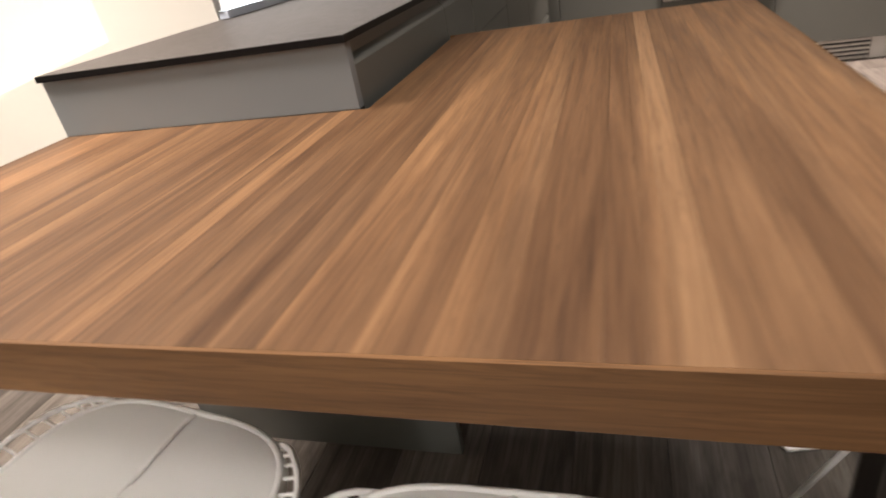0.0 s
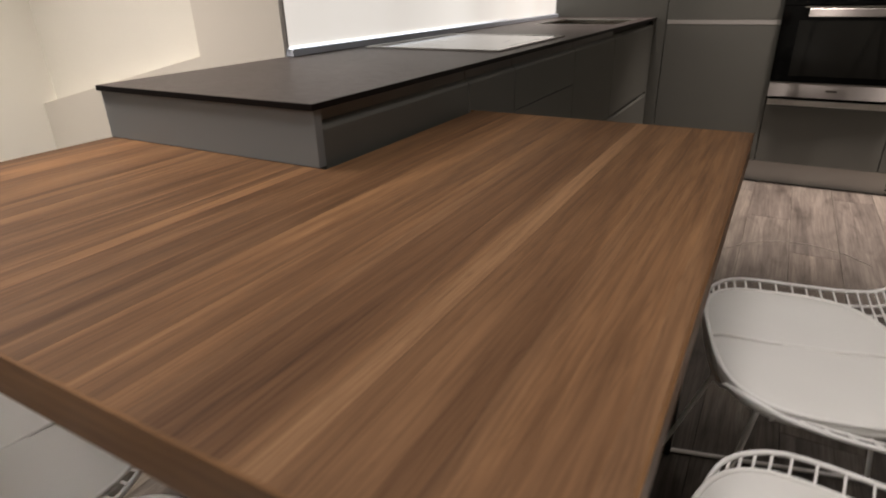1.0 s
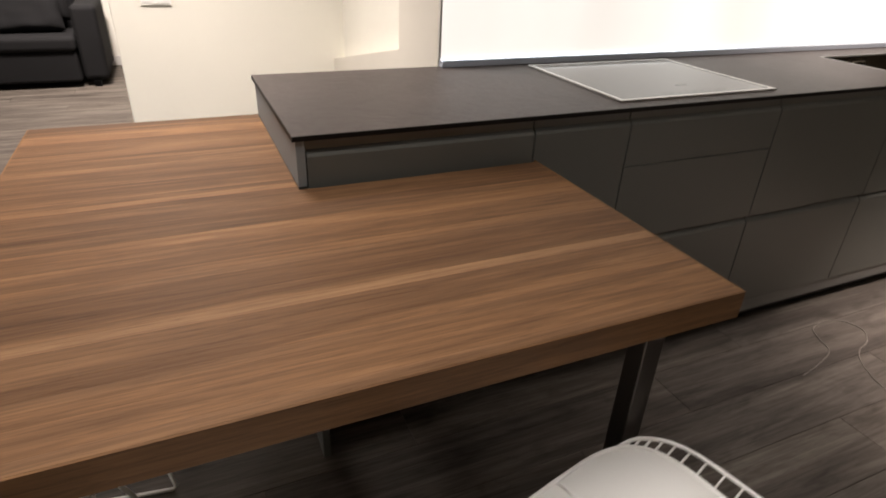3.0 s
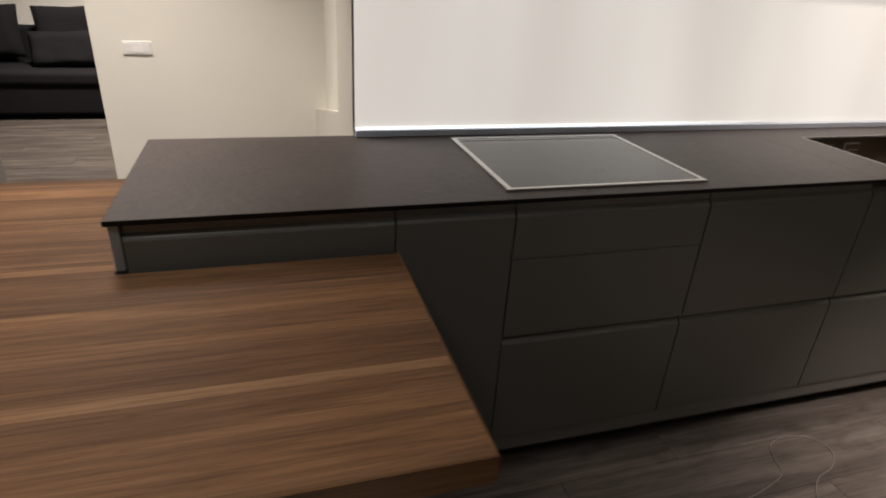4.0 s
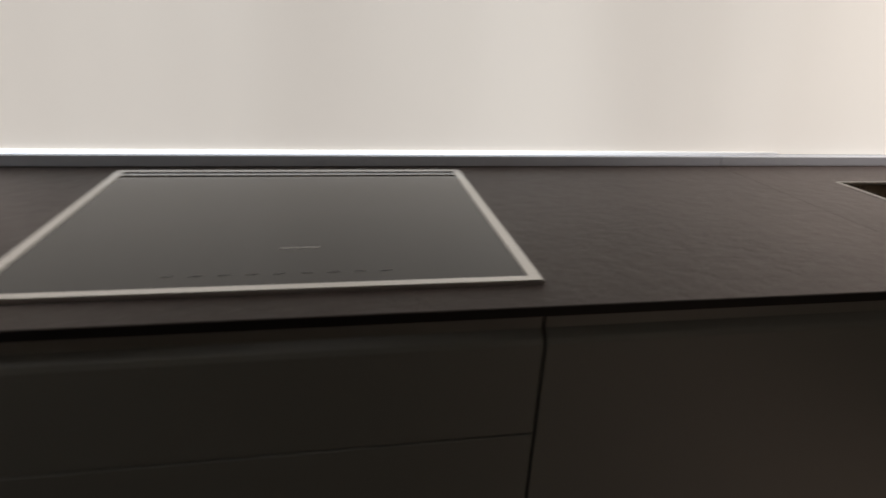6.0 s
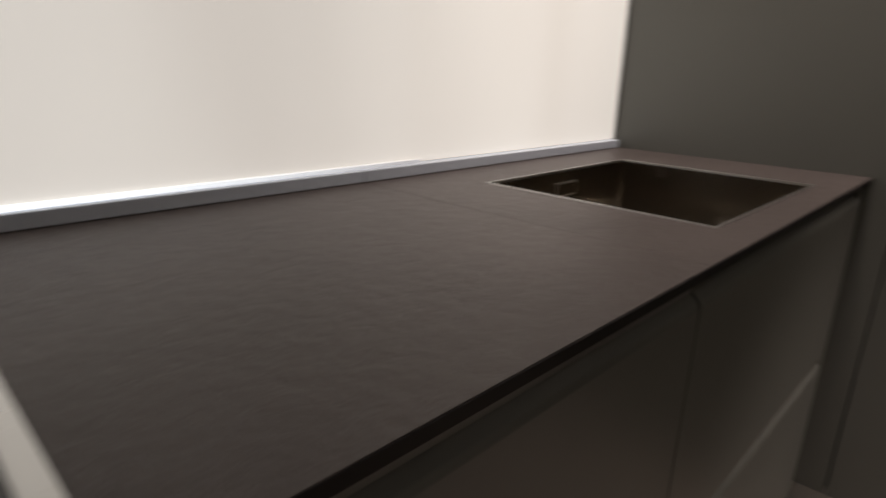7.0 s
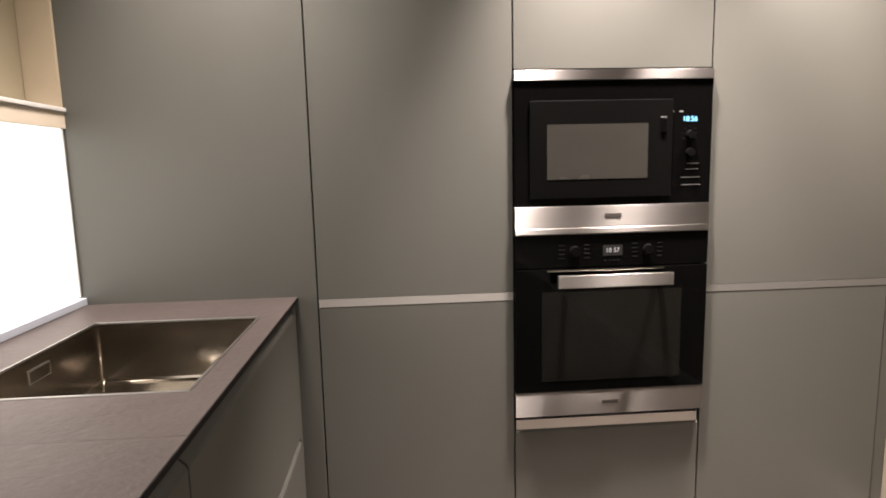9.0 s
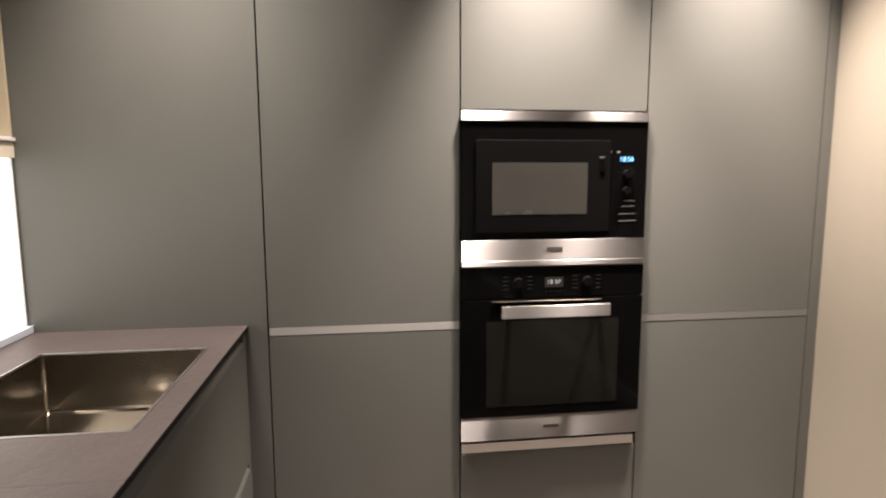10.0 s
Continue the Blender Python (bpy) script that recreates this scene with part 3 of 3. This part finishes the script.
def digits(text, size, at, mat, parent, name="display_digits"):
    c = bpy.data.curves.new(name, "FONT")
    c.body, c.size, c.align_x, c.align_y, c.extrude = text, size, "CENTER", "CENTER", 0.0003
    tmp = new(name + "_curve", c)
    me = bpy.data.meshes.new_from_object(tmp.evaluated_get(bpy.context.evaluated_depsgraph_get()))
    bpy.data.objects.remove(tmp)
    me.materials.clear()
    me.materials.append(mat)
    ob = new(name, me)
    ob.parent, ob.location, ob.rotation_euler = parent, at, (radians(90), 0, 0)
    return ob


def knob(parent, x, z, y, r, name="knob"):
    bm = bmesh.new()
    bmesh.ops.create_cone(bm, cap_ends=True, segments=24, radius1=r, radius2=r * 0.9, depth=0.014)
    bmesh.ops.bevel(bm, geom=[e for e in bm.edges if abs(e.verts[0].co.z - e.verts[1].co.z) < 1e-6], offset=0.0015, segments=2, affect="EDGES")
    ob = part(name, bm, BLACK, parent, "round black knob", (x, y - 0.008, z))
    ob.rotation_euler = (radians(90), 0, 0)
    return ob


ob_ = (1.5640, FACE, 0.4920)
oven = thing("built_in_oven", ob_, "built-in oven with black glass door and steel bar handle", "oven")
slab("body", (1.2725, FACE + 0.012, 0.4925), (1.8555, 3.60, 1.0660), BLACK, oven, base=ob_)
slab("control_panel", (1.2665, YF - 0.016, 0.9720), (1.8615, FACE + 0.011, 1.0700), BLACK_GLASS, oven, "black glass control panel", 0.001, base=ob_)
door = slab("door", (1.2665, YF - 0.018, 0.5840), (1.8615, FACE + 0.011, 0.9680), BLACK_GLASS, oven, "black glass oven door", 0.001, base=ob_)
dc = (1.5640, (YF - 0.018 + FACE + 0.011) / 2, 0.7760)
slab("window", (1.3475, YF - 0.0188, 0.6170), (1.7825, YF - 0.0181, 0.8970), WINDOW, door, "dark see-through oven window", base=dc)
slab("handle", (1.3845, YF - 0.066, 0.9170), (1.7345, YF - 0.052, 0.9560), STEEL, door, "flat brushed steel bar handle", 0.002, base=dc)
for hx in (1.4125, 1.7025):
    slab("handle_mount", (hx, YF - 0.0515, 0.9280), (hx + 0.018, YF - 0.0185, 0.9440), STEEL, door, base=dc)
slab("vent_lip", (1.3625, YF - 0.024, 0.9605), (1.7225, YF - 0.0182, 0.9650), STEEL_DARK, door, base=dc)
slab("steel_strip", (1.2665, YF - 0.017, 0.5040), (1.8615, FACE + 0.011, 0.5825), STEEL, oven, "brushed steel strip under the oven door", 0.001, base=ob_)
bar(oven, ob_, 1.5385, 1.5895, 0.5380, 0.5490, YF - 0.0171, LOGO, "maker_mark")
bar(oven, ob_, 1.5345, 1.5945, 1.0040, 1.0360, YF - 0.0161, material("display_dark", (0.02, 0.02, 0.02), 0.2)[0], "display")
digits("18 57", 0.019, (0, YF - 0.0172 - FACE, 1.020 - 0.492), DIMGLOW, oven)
for cx in (1.4475, 1.6725):
    knob(oven, cx - 1.564, 1.020 - 0.492, YF - 0.016 - FACE, 0.017)
    for k in range(4):
        bar(oven, ob_, cx - 0.048, cx - 0.030, 0.998 + 0.013 * k, 1.001 + 0.013 * k, YF - 0.0161, PRINT)
        bar(oven, ob_, cx + 0.030, cx + 0.046, 0.998 + 0.013 * k, 1.001 + 0.013 * k, YF - 0.0161, PRINT)
for k in range(4):
    bar(oven, ob_, 1.5385 + 0.014 * k, 1.5445 + 0.014 * k, 0.988, 0.991, YF - 0.0161, PRINT)

mb_ = (1.5640, FACE, 1.0740)
mw = thing("built_in_microwave", mb_, "built-in black microwave with steel trims above and below", "microwave")
slab("body", (1.2725, FACE + 0.012, 1.0760), (1.8555, 3.50, 1.5420), BLACK, mw, base=mb_)
slab("top_trim", (1.2665, YF - 0.016, 1.5200), (1.8615, FACE + 0.011, 1.5480), STEEL, mw, "steel trim strip", 0.001, base=mb_)
slab("front_frame", (1.2665, YF - 0.012, 1.1560), (1.8615, FACE + 0.011, 1.5195), BLACK_GLASS, mw, "black glass front frame", base=mb_)
mdoor = slab("door", (1.3115, YF - 0.019, 1.1790), (1.7385, YF - 0.0125, 1.4620), BLACK, mw, "satin black microwave door", 0.0015, base=mb_)
mdc = (1.5250, YF - 0.01575, 1.3205)
slab("window", (1.3625, YF - 0.0198, 1.2350), (1.6645, YF - 0.0191, 1.3940), MW_WINDOW, mdoor, "grey meshed window", base=mdc)
slab("door_button", (1.7030, YF - 0.0225, 1.3660), (1.7190, YF - 0.0192, 1.4040), BLACK_GLASS, mdoor, "glossy black release button", 0.001, base=mdc)
slab("button_mark", (1.7010, YF - 0.0197, 1.4085), (1.7190, YF - 0.0192, 1.4125), BRIGHT, mdoor, base=mdc)
slab("steel_strip", (1.2665, YF - 0.017, 1.0920), (1.8615, FACE + 0.011, 1.1555), STEEL, mw, "brushed steel strip", 0.001, base=mb_)
slab("lower_trim", (1.2665, YF - 0.020, 1.0720), (1.8615, FACE + 0.011, 1.0912), STEEL, mw, "steel lower trim", 0.003, base=mb_)
bar(mw, mb_, 1.5385, 1.5895, 1.1200, 1.1320, YF - 0.0171, LOGO, "maker_mark")
digits("18:56", 0.021, (1.811 - 1.5815, YF - 0.0128 - FACE, 1.412 - 1.082), GLOW, mw)
knob(mw, 1.812 - 1.5815, 1.366 - 1.082, YF - 0.012 - FACE, 0.014)
knob(mw, 1.812 - 1.5815, 1.314 - 1.082, YF - 0.012 - FACE, 0.014)
for x0, x1, z in ((1.7885, 1.826, 1.2730), (1.7825, 1.824, 1.2560), (1.7725, 1.801, 1.2320), (1.8005, 1.829, 1.2320), (1.7725, 1.832, 1.2100)):
    bar(mw, mb_, x0, x1, z, z + 0.0022, YF - 0.0121, BRIGHT)
for a in range(7):
    q = radians(-30 + 40 * a)
    bar(mw, mb_, 1.7945 + 0.022 * math.cos(q) - 0.003, 1.7945 + 0.022 * math.cos(q) + 0.003, 1.358 + 0.022 * math.sin(q), 1.360 + 0.022 * math.sin(q), YF - 0.0121, PRINT)
for x0, x1 in ((1.7385, 1.7445), (1.7605, 1.7725)):
    bar(mw, mb_, x0, x1, 1.424, 1.429, YF - 0.0121, BRIGHT)

# ---- the walnut table ----
table = thing("table", (0.65, 0.005, 0), "thick walnut butcher-block table attached to the kitchen run", "table")
tb = (0.65, 0.005, 0)
rng = random.Random(5)
edges, x = [0.004], 0.004
fixed = (1.050, 1.076)
while x < 1.289:
    x += rng.choice((0.022, 0.026, 0.034, 0.042, 0.05, 0.06))
    if x > 1.276:
        x = 1.290
    for f in fixed:
        if abs(x - f) < 0.016 or (edges[-1] < f < x):
            x = f
            break
    edges.append(x)
for a, b in zip(edges, edges[1:]):
    far = -0.001 if a < FRONT + 0.003 else 0.607
    mat = WALNUT_LIGHT if abs(a - 1.050) < 1e-6 else WALNUT
    slab("stave", (a + 0.0001, -0.597, TBL - 0.045), (b - 0.0001, far, TBL), mat, table, base=tb)
slab("edge_board", (0.0, -0.601, TBL - 0.052), (1.294, -0.59703, TBL), WALNUT_EDGE_X, table, "walnut edge board with lengthwise grain", 0.0004, base=tb)
slab("edge_board", (1.2902, -0.597, TBL - 0.052), (1.294, 0.611, TBL), WALNUT_EDGE_Y, table, "walnut edge board", 0.0004, base=tb)
slab("edge_board", (FRONT + 0.004, 0.6072, TBL - 0.052), (1.2898, 0.611, TBL), WALNUT_EDGE_X, table, "walnut edge board", 0.0004, base=tb)
slab("edge_board", (0.0, -0.597, TBL - 0.052), (0.0038, -0.001, TBL), WALNUT_EDGE_Y, table, "walnut edge board", 0.0004, base=tb)
slab("underside", (0.005, -0.596, TBL - 0.052), (1.289, -0.003, TBL - 0.0455), WALNUT_EDGE_X, table, base=tb)
slab("underside", (FRONT + 0.006, -0.0028, TBL - 0.052), (1.289, 0.606, TBL - 0.0455), WALNUT_EDGE_X, table, base=tb)
for ly in (-0.475, 0.485):
    leg = slab("leg", (1.207, ly - 0.021, 0.004), (1.249, ly + 0.021, TBL - 0.0525), LEG, table, "square burnished steel leg", 0.002, base=tb)
    slab("foot_pad", (1.211, ly - 0.017, 0.0), (1.245, ly + 0.017, 0.0038), BLACK, leg, base=(1.228, ly, (0.004 + TBL - 0.0525) / 2))
slab("support_bracket", (0.622, -0.02, TBL - 0.075), (0.70, 0.56, TBL - 0.053), LEG, table, base=tb)


# ---- wire chairs ----
PROFILE = [(0.205, 0.420), (0.185, 0.440), (0.12, 0.440), (0.0, 0.428), (-0.10, 0.425), (-0.165, 0.438), (-0.205, 0.475), (-0.232, 0.54), (-0.262, 0.64), (-0.292, 0.74), (-0.305, 0.785)]
HALF = [0.14, 0.195, 0.246, 0.264, 0.264, 0.260, 0.258, 0.265, 0.275, 0.25, 0.18]


def shell(u, v):
    """A point of the chair's wire shell: u across from -1 to 1, v from the front of the seat to the top of the back."""
    s = v * (len(PROFILE) - 1)
    i = min(int(s), len(PROFILE) - 2)
    f = s - i

    def cr(a):
        p = [a[max(0, min(len(a) - 1, i + k))] for k in (-1, 0, 1, 2)]
        return 0.5 * (2 * p[1] + (p[2] - p[0]) * f + (2 * p[0] - 5 * p[1] + 4 * p[2] - p[3]) * f * f + (3 * p[1] - p[0] - 3 * p[2] + p[3]) * f ** 3)
    y, z, h = cr([q[0] for q in PROFILE]), cr([q[1] for q in PROFILE]), cr(HALF)
    lift = 0.042 * abs(u) ** 3 if v < 0.55 else 0.0
    push = 0.04 * abs(u) ** 2 * max(0.0, v - 0.45) * 2
    return Vector((u * h, y + push, z + lift))


def rim_loop(k):
    side = [shell(k, v / 40) for v in range(41)]
    back = [shell(k - 2 * k * q / 12, 1.0) for q in range(1, 12)]
    other = [shell(-k, 1 - v / 40) for v in range(41)]
    front = [shell(-k + 2 * k * q / 12, 0.0) for q in range(1, 12)]
    return side + back + other + front


def pad_bm():
    bm = bmesh.new()
    rings = []
    n = 48
    for z, s in ((0.0, 0.93), (0.006, 0.985), (0.016, 1.0), (0.025, 0.985), (0.031, 0.93), (0.034, 0.8), (0.035, 0.55), (0.0345, 0.25)):
        ring = []
        for k in range(n):
            a = 2 * math.pi * k / n
            c, d = math.cos(a), math.sin(a)
            x = 0.218 * s * math.copysign(abs(c) ** (2 / 3.4), c)
            y = 0.046 + 0.172 * s * math.copysign(abs(d) ** (2 / 3.0), d)
            x *= 1.0 - 0.10 * max(0.0, -y / 0.19) + 0.02 * max(0.0, y / 0.19)
            ring.append(bm.verts.new((x, y, 0.436 + z + 0.25 * (y - 0.0) ** 2 + 0.15 * x * x - 0.004 * math.exp(-(x / 0.012) ** 2) * (z > 0.03))))
        rings.append(ring)
    for a, b in zip(rings, rings[1:]):
        for k in range(n):
            bm.faces.new((a[k], a[(k + 1) % n], b[(k + 1) % n], b[k]))
    bm.faces.new(rings[-1])
    bm.faces.new(rings[0][::-1])
    return bm


def wire_chair():
    chair = thing("wire_chair", (0, 0, 0), "white wire chair with a white leather seat pad", "chair", "wire chairs round the table")
    part("rim", tube_bm(rim_loop(1.0), 0.0042, 6, True), WHITE_WIRE, chair, "double white wire rim", smooth=True)
    part("inner_rim", tube_bm(rim_loop(0.86), 0.003, 5, True), WHITE_WIRE, chair, smooth=True)
    for k in range(-4, 5):
        part("long_wire", tube_bm([shell(k * 0.19, v / 30) for v in range(31)], 0.0024, 5), WHITE_WIRE, chair, smooth=True)
    for j in range(1, 38):
        part("cross_wire", tube_bm([shell(-1 + 2 * q / 14, j / 38) for q in range(15)], 0.0024, 5), WHITE_WIRE, chair, smooth=True)
    pad = part("seat_pad", pad_bm(), PAD, chair, "white leather pad with a centre seam", smooth=True)
    n = 48
    loop = []
    for k in range(n):
        a = 2 * math.pi * k / n
        c, d = math.cos(a), math.sin(a)
        x, y = 0.218 * 0.975 * math.copysign(abs(c) ** (2 / 3.4), c), 0.046 + 0.172 * 0.975 * math.copysign(abs(d) ** (2 / 3.0), d)
        x *= 1.0 - 0.10 * max(0.0, -y / 0.19) + 0.02 * max(0.0, y / 0.19)
        loop.append((x, y, 0.436 + 0.0275 + 0.25 * y * y + 0.15 * x * x))
    part("piping", tube_bm(loop, 0.0045, 6, True), PAD_SEAM, pad, "raised white piping", smooth=True)
    seam = []
    for q in range(25):
        y = 0.046 + 0.172 * (0.995 - 1.9 * q / 24)
        drop = max(0.0, abs(y - 0.046) / 0.172 - 0.78) / 0.22
        seam.append((0, y, 0.4702 + 0.25 * y * y - 0.016 * drop ** 3))
    part("seam", tube_bm(seam, 0.0038, 6), PAD_SEAM, pad, "raised centre seam", smooth=True)
    for s in (-1, 1):
        pts = [(s * 0.10, 0.13, 0.425), (s * 0.20, 0.235, 0.012), (s * 0.205, 0.228, 0.006), (s * 0.21, -0.215, 0.006), (s * 0.205, -0.225, 0.012), (s * 0.11, -0.13, 0.415)]
        part("sled_leg", tube_bm(pts, 0.0055, 8), WHITE_WIRE, chair, "bent white rod leg", smooth=True)
    for yy, zz in ((0.13, 0.421), (-0.13, 0.412)):
        part("cross_rod", tube_bm([(-0.16, yy, zz), (0.16, yy, zz)], 0.005, 8), WHITE_WIRE, chair, smooth=True)
    return chair


chair = wire_chair()
chair.matrix_basis = pose(1.500, 0.335, 0, 0, 0, 104)
copy_thing(chair, pose(1.525, -0.265, 0, 0, 0, 86))
copy_thing(chair, pose(0.395, -0.580, 0, 0, 0, -9))
copy_thing(chair, pose(0.905, -0.660, 0, 0, 0, 1))

# ---- wall switches ----
switch = thing("light_switch", (-1.455, -0.248, 0.979), "row of three white rocker light switches on the wall", "switch")
SWITCH_WHITE = painted("switch_plastic", (0.88, 0.88, 0.87), 0.35, 0.02)
slab("plate", (0.0005, -0.066, -0.031), (0.008, 0.066, 0.031), SWITCH_WHITE, switch, "", 0.002)
for k in (-1, 0, 1):
    r = slab("rocker", (0.0082, k * 0.041 - 0.018, -0.022), (0.0105, k * 0.041 + 0.018, 0.022), SWITCH_WHITE, switch, "", 0.002)
    r.rotation_euler = (0, radians(2 if k else -2), 0)


# ---- sofa in the next room ----
def cushion_bm(w, h, d):
    bm = bmesh.new()
    bmesh.ops.create_grid(bm, x_segments=14, y_segments=14, size=0.5)
    top = bm.verts[:]
    back = {}
    for v in top:
        back[v] = bm.verts.new(v.co)
    faces = bm.faces[:]
    for f in faces:
        bm.faces.new([back[v] for v in reversed(f.verts)])
    for e in [e for e in bm.edges if e.is_boundary and e.verts[0] in back and e.verts[1] in back]:
        a, b = e.verts
        bm.faces.new((a, b, back[b], back[a]))
    for v in top:
        u, t = v.co.x * 2, v.co.y * 2
        bulge = ((1 - u ** 4) * (1 - t ** 4)) ** 0.45
        pull = 1 - 0.07 * (1 - abs(u)) * abs(t) ** 3 - 0.05 * (1 - abs(t)) * abs(u) ** 3
        wob = 0.015 * noise.noise((u * 2 + w, t * 2, h))
        x, y = v.co.x * w * pull, v.co.y * h * pull
        for q, s in ((v, 1), (back[v], -1)):
            q.co = (s * (d / 2 * bulge + 0.004) + wob, x, y)
    bmesh.ops.recalc_face_normals(bm, faces=bm.faces)
    return bm


sofa = thing("sofa", (-4.45, -1.95, 0), "charcoal fabric sofa with loose back cushions", "sofa")
sb = (-4.45, -1.95, 0)
slab("base", (-4.86, -2.95, 0.05), (-4.10, -0.97, 0.30), SOFA, sofa, "", 0.02, 3, sb)
slab("seat_cushion", (-4.74, -2.93, 0.302), (-4.08, -0.96, 0.42), SOFA, sofa, "", 0.035, 4, sb)
slab("backrest", (-4.95, -2.95, 0.30), (-4.76, -0.97, 0.72), SOFA, sofa, "", 0.04, 4, sb)
slab("armrest", (-4.93, -0.955, 0.05), (-4.14, -0.76, 0.66), SOFA, sofa, "", 0.04, 4, sb)
for fx in (-4.8, -4.18):
    for fy in (-2.9, -0.86):
        slab("foot", (fx, fy - 0.03, 0.0), (fx + 0.06, fy + 0.03, 0.049), BLACK, sofa, base=sb)
for name, at, size, turn in (("back_cushion", (-4.62, -1.32, 0.70), (0.62, 0.46, 0.17), 14), ("back_cushion", (-4.62, -2.05, 0.68), (0.62, 0.46, 0.17), 14), ("throw_cushion", (-4.40, -1.34, 0.575), (0.60, 0.32, 0.15), 20)):
    c = part(name, cushion_bm(*size), SOFA, sofa, "soft charcoal cushion", (at[0] - sb[0], at[1] - sb[1], at[2]), smooth=True)
    c.rotation_euler = (radians(3), radians(-turn), 0)

# ---- cable on the floor ----
cable_pts = [(0.92, 1.62), (0.90, 1.72), (0.86, 1.84), (0.80, 1.87), (0.74, 1.91), (0.72, 1.99), (0.74, 2.07), (0.81, 2.10), (0.87, 2.04), (0.90, 1.95), (0.96, 1.88), (1.06, 1.83), (1.14, 1.83), (1.24, 1.90), (1.34, 2.02), (1.50, 2.10), (1.68, 2.06), (1.80, 1.95)]
curve = []
for i in range(len(cable_pts) - 1):
    p = [Vector((*cable_pts[max(0, min(len(cable_pts) - 1, i + k))], 0)) for k in (-1, 0, 1, 2)]
    for q in range(6):
        f = q / 6
        w = 0.5 * (2 * p[1] + (p[2] - p[0]) * f + (2 * p[0] - 5 * p[1] + 4 * p[2] - p[3]) * f * f + (3 * p[1] - p[0] - 3 * p[2] + p[3]) * f ** 3)
        curve.append((w.x, w.y, 0.0022))
CABLE = painted("clear_cable", (0.19, 0.17, 0.15), 0.3, 0.03)
tagged(part("floor_cable", tube_bm(curve, 0.0014, 6), CABLE, smooth=True), "thin pale cable lying looped on the floor", "cable")

# ---- floor boards ----
rng = random.Random(11)
boards = []
BW, BL = 0.192, 1.29
meshes = {}


def board_mesh(length):
    key = round(length, 2)
    if key not in meshes:
        bm = box_bm((BW - 0.0009, key - 0.0009, 0.012))
        bmesh.ops.bevel(bm, geom=[e for e in bm.edges if all(v.co.z > 0 for v in e.verts)], offset=0.0012, segments=1, affect="EDGES")
        me = bpy.data.meshes.new("floor_board")
        bm.to_mesh(me)
        bm.free()
        me.materials.append(FLOOR_OAK)
        meshes[key] = me
    return meshes[key]


col = 0
bx = -5.04
while bx < 2.54:
    y = -4.04 - (col * 0.43) % BL
    while y < 3.62:
        a, b = max(y, -4.04), min(y + BL, 3.62)
        if b - a > 0.05:
            boards.append((bx, a, b))
        y += BL
    bx += BW
    col += 1
for bx0, a, b in boards:
    ob = new("floor_board", board_mesh(b - a))
    ob.parent = floor
    ob.location = Vector((bx0 + BW / 2, (a + b) / 2, -0.006)) - floor.location
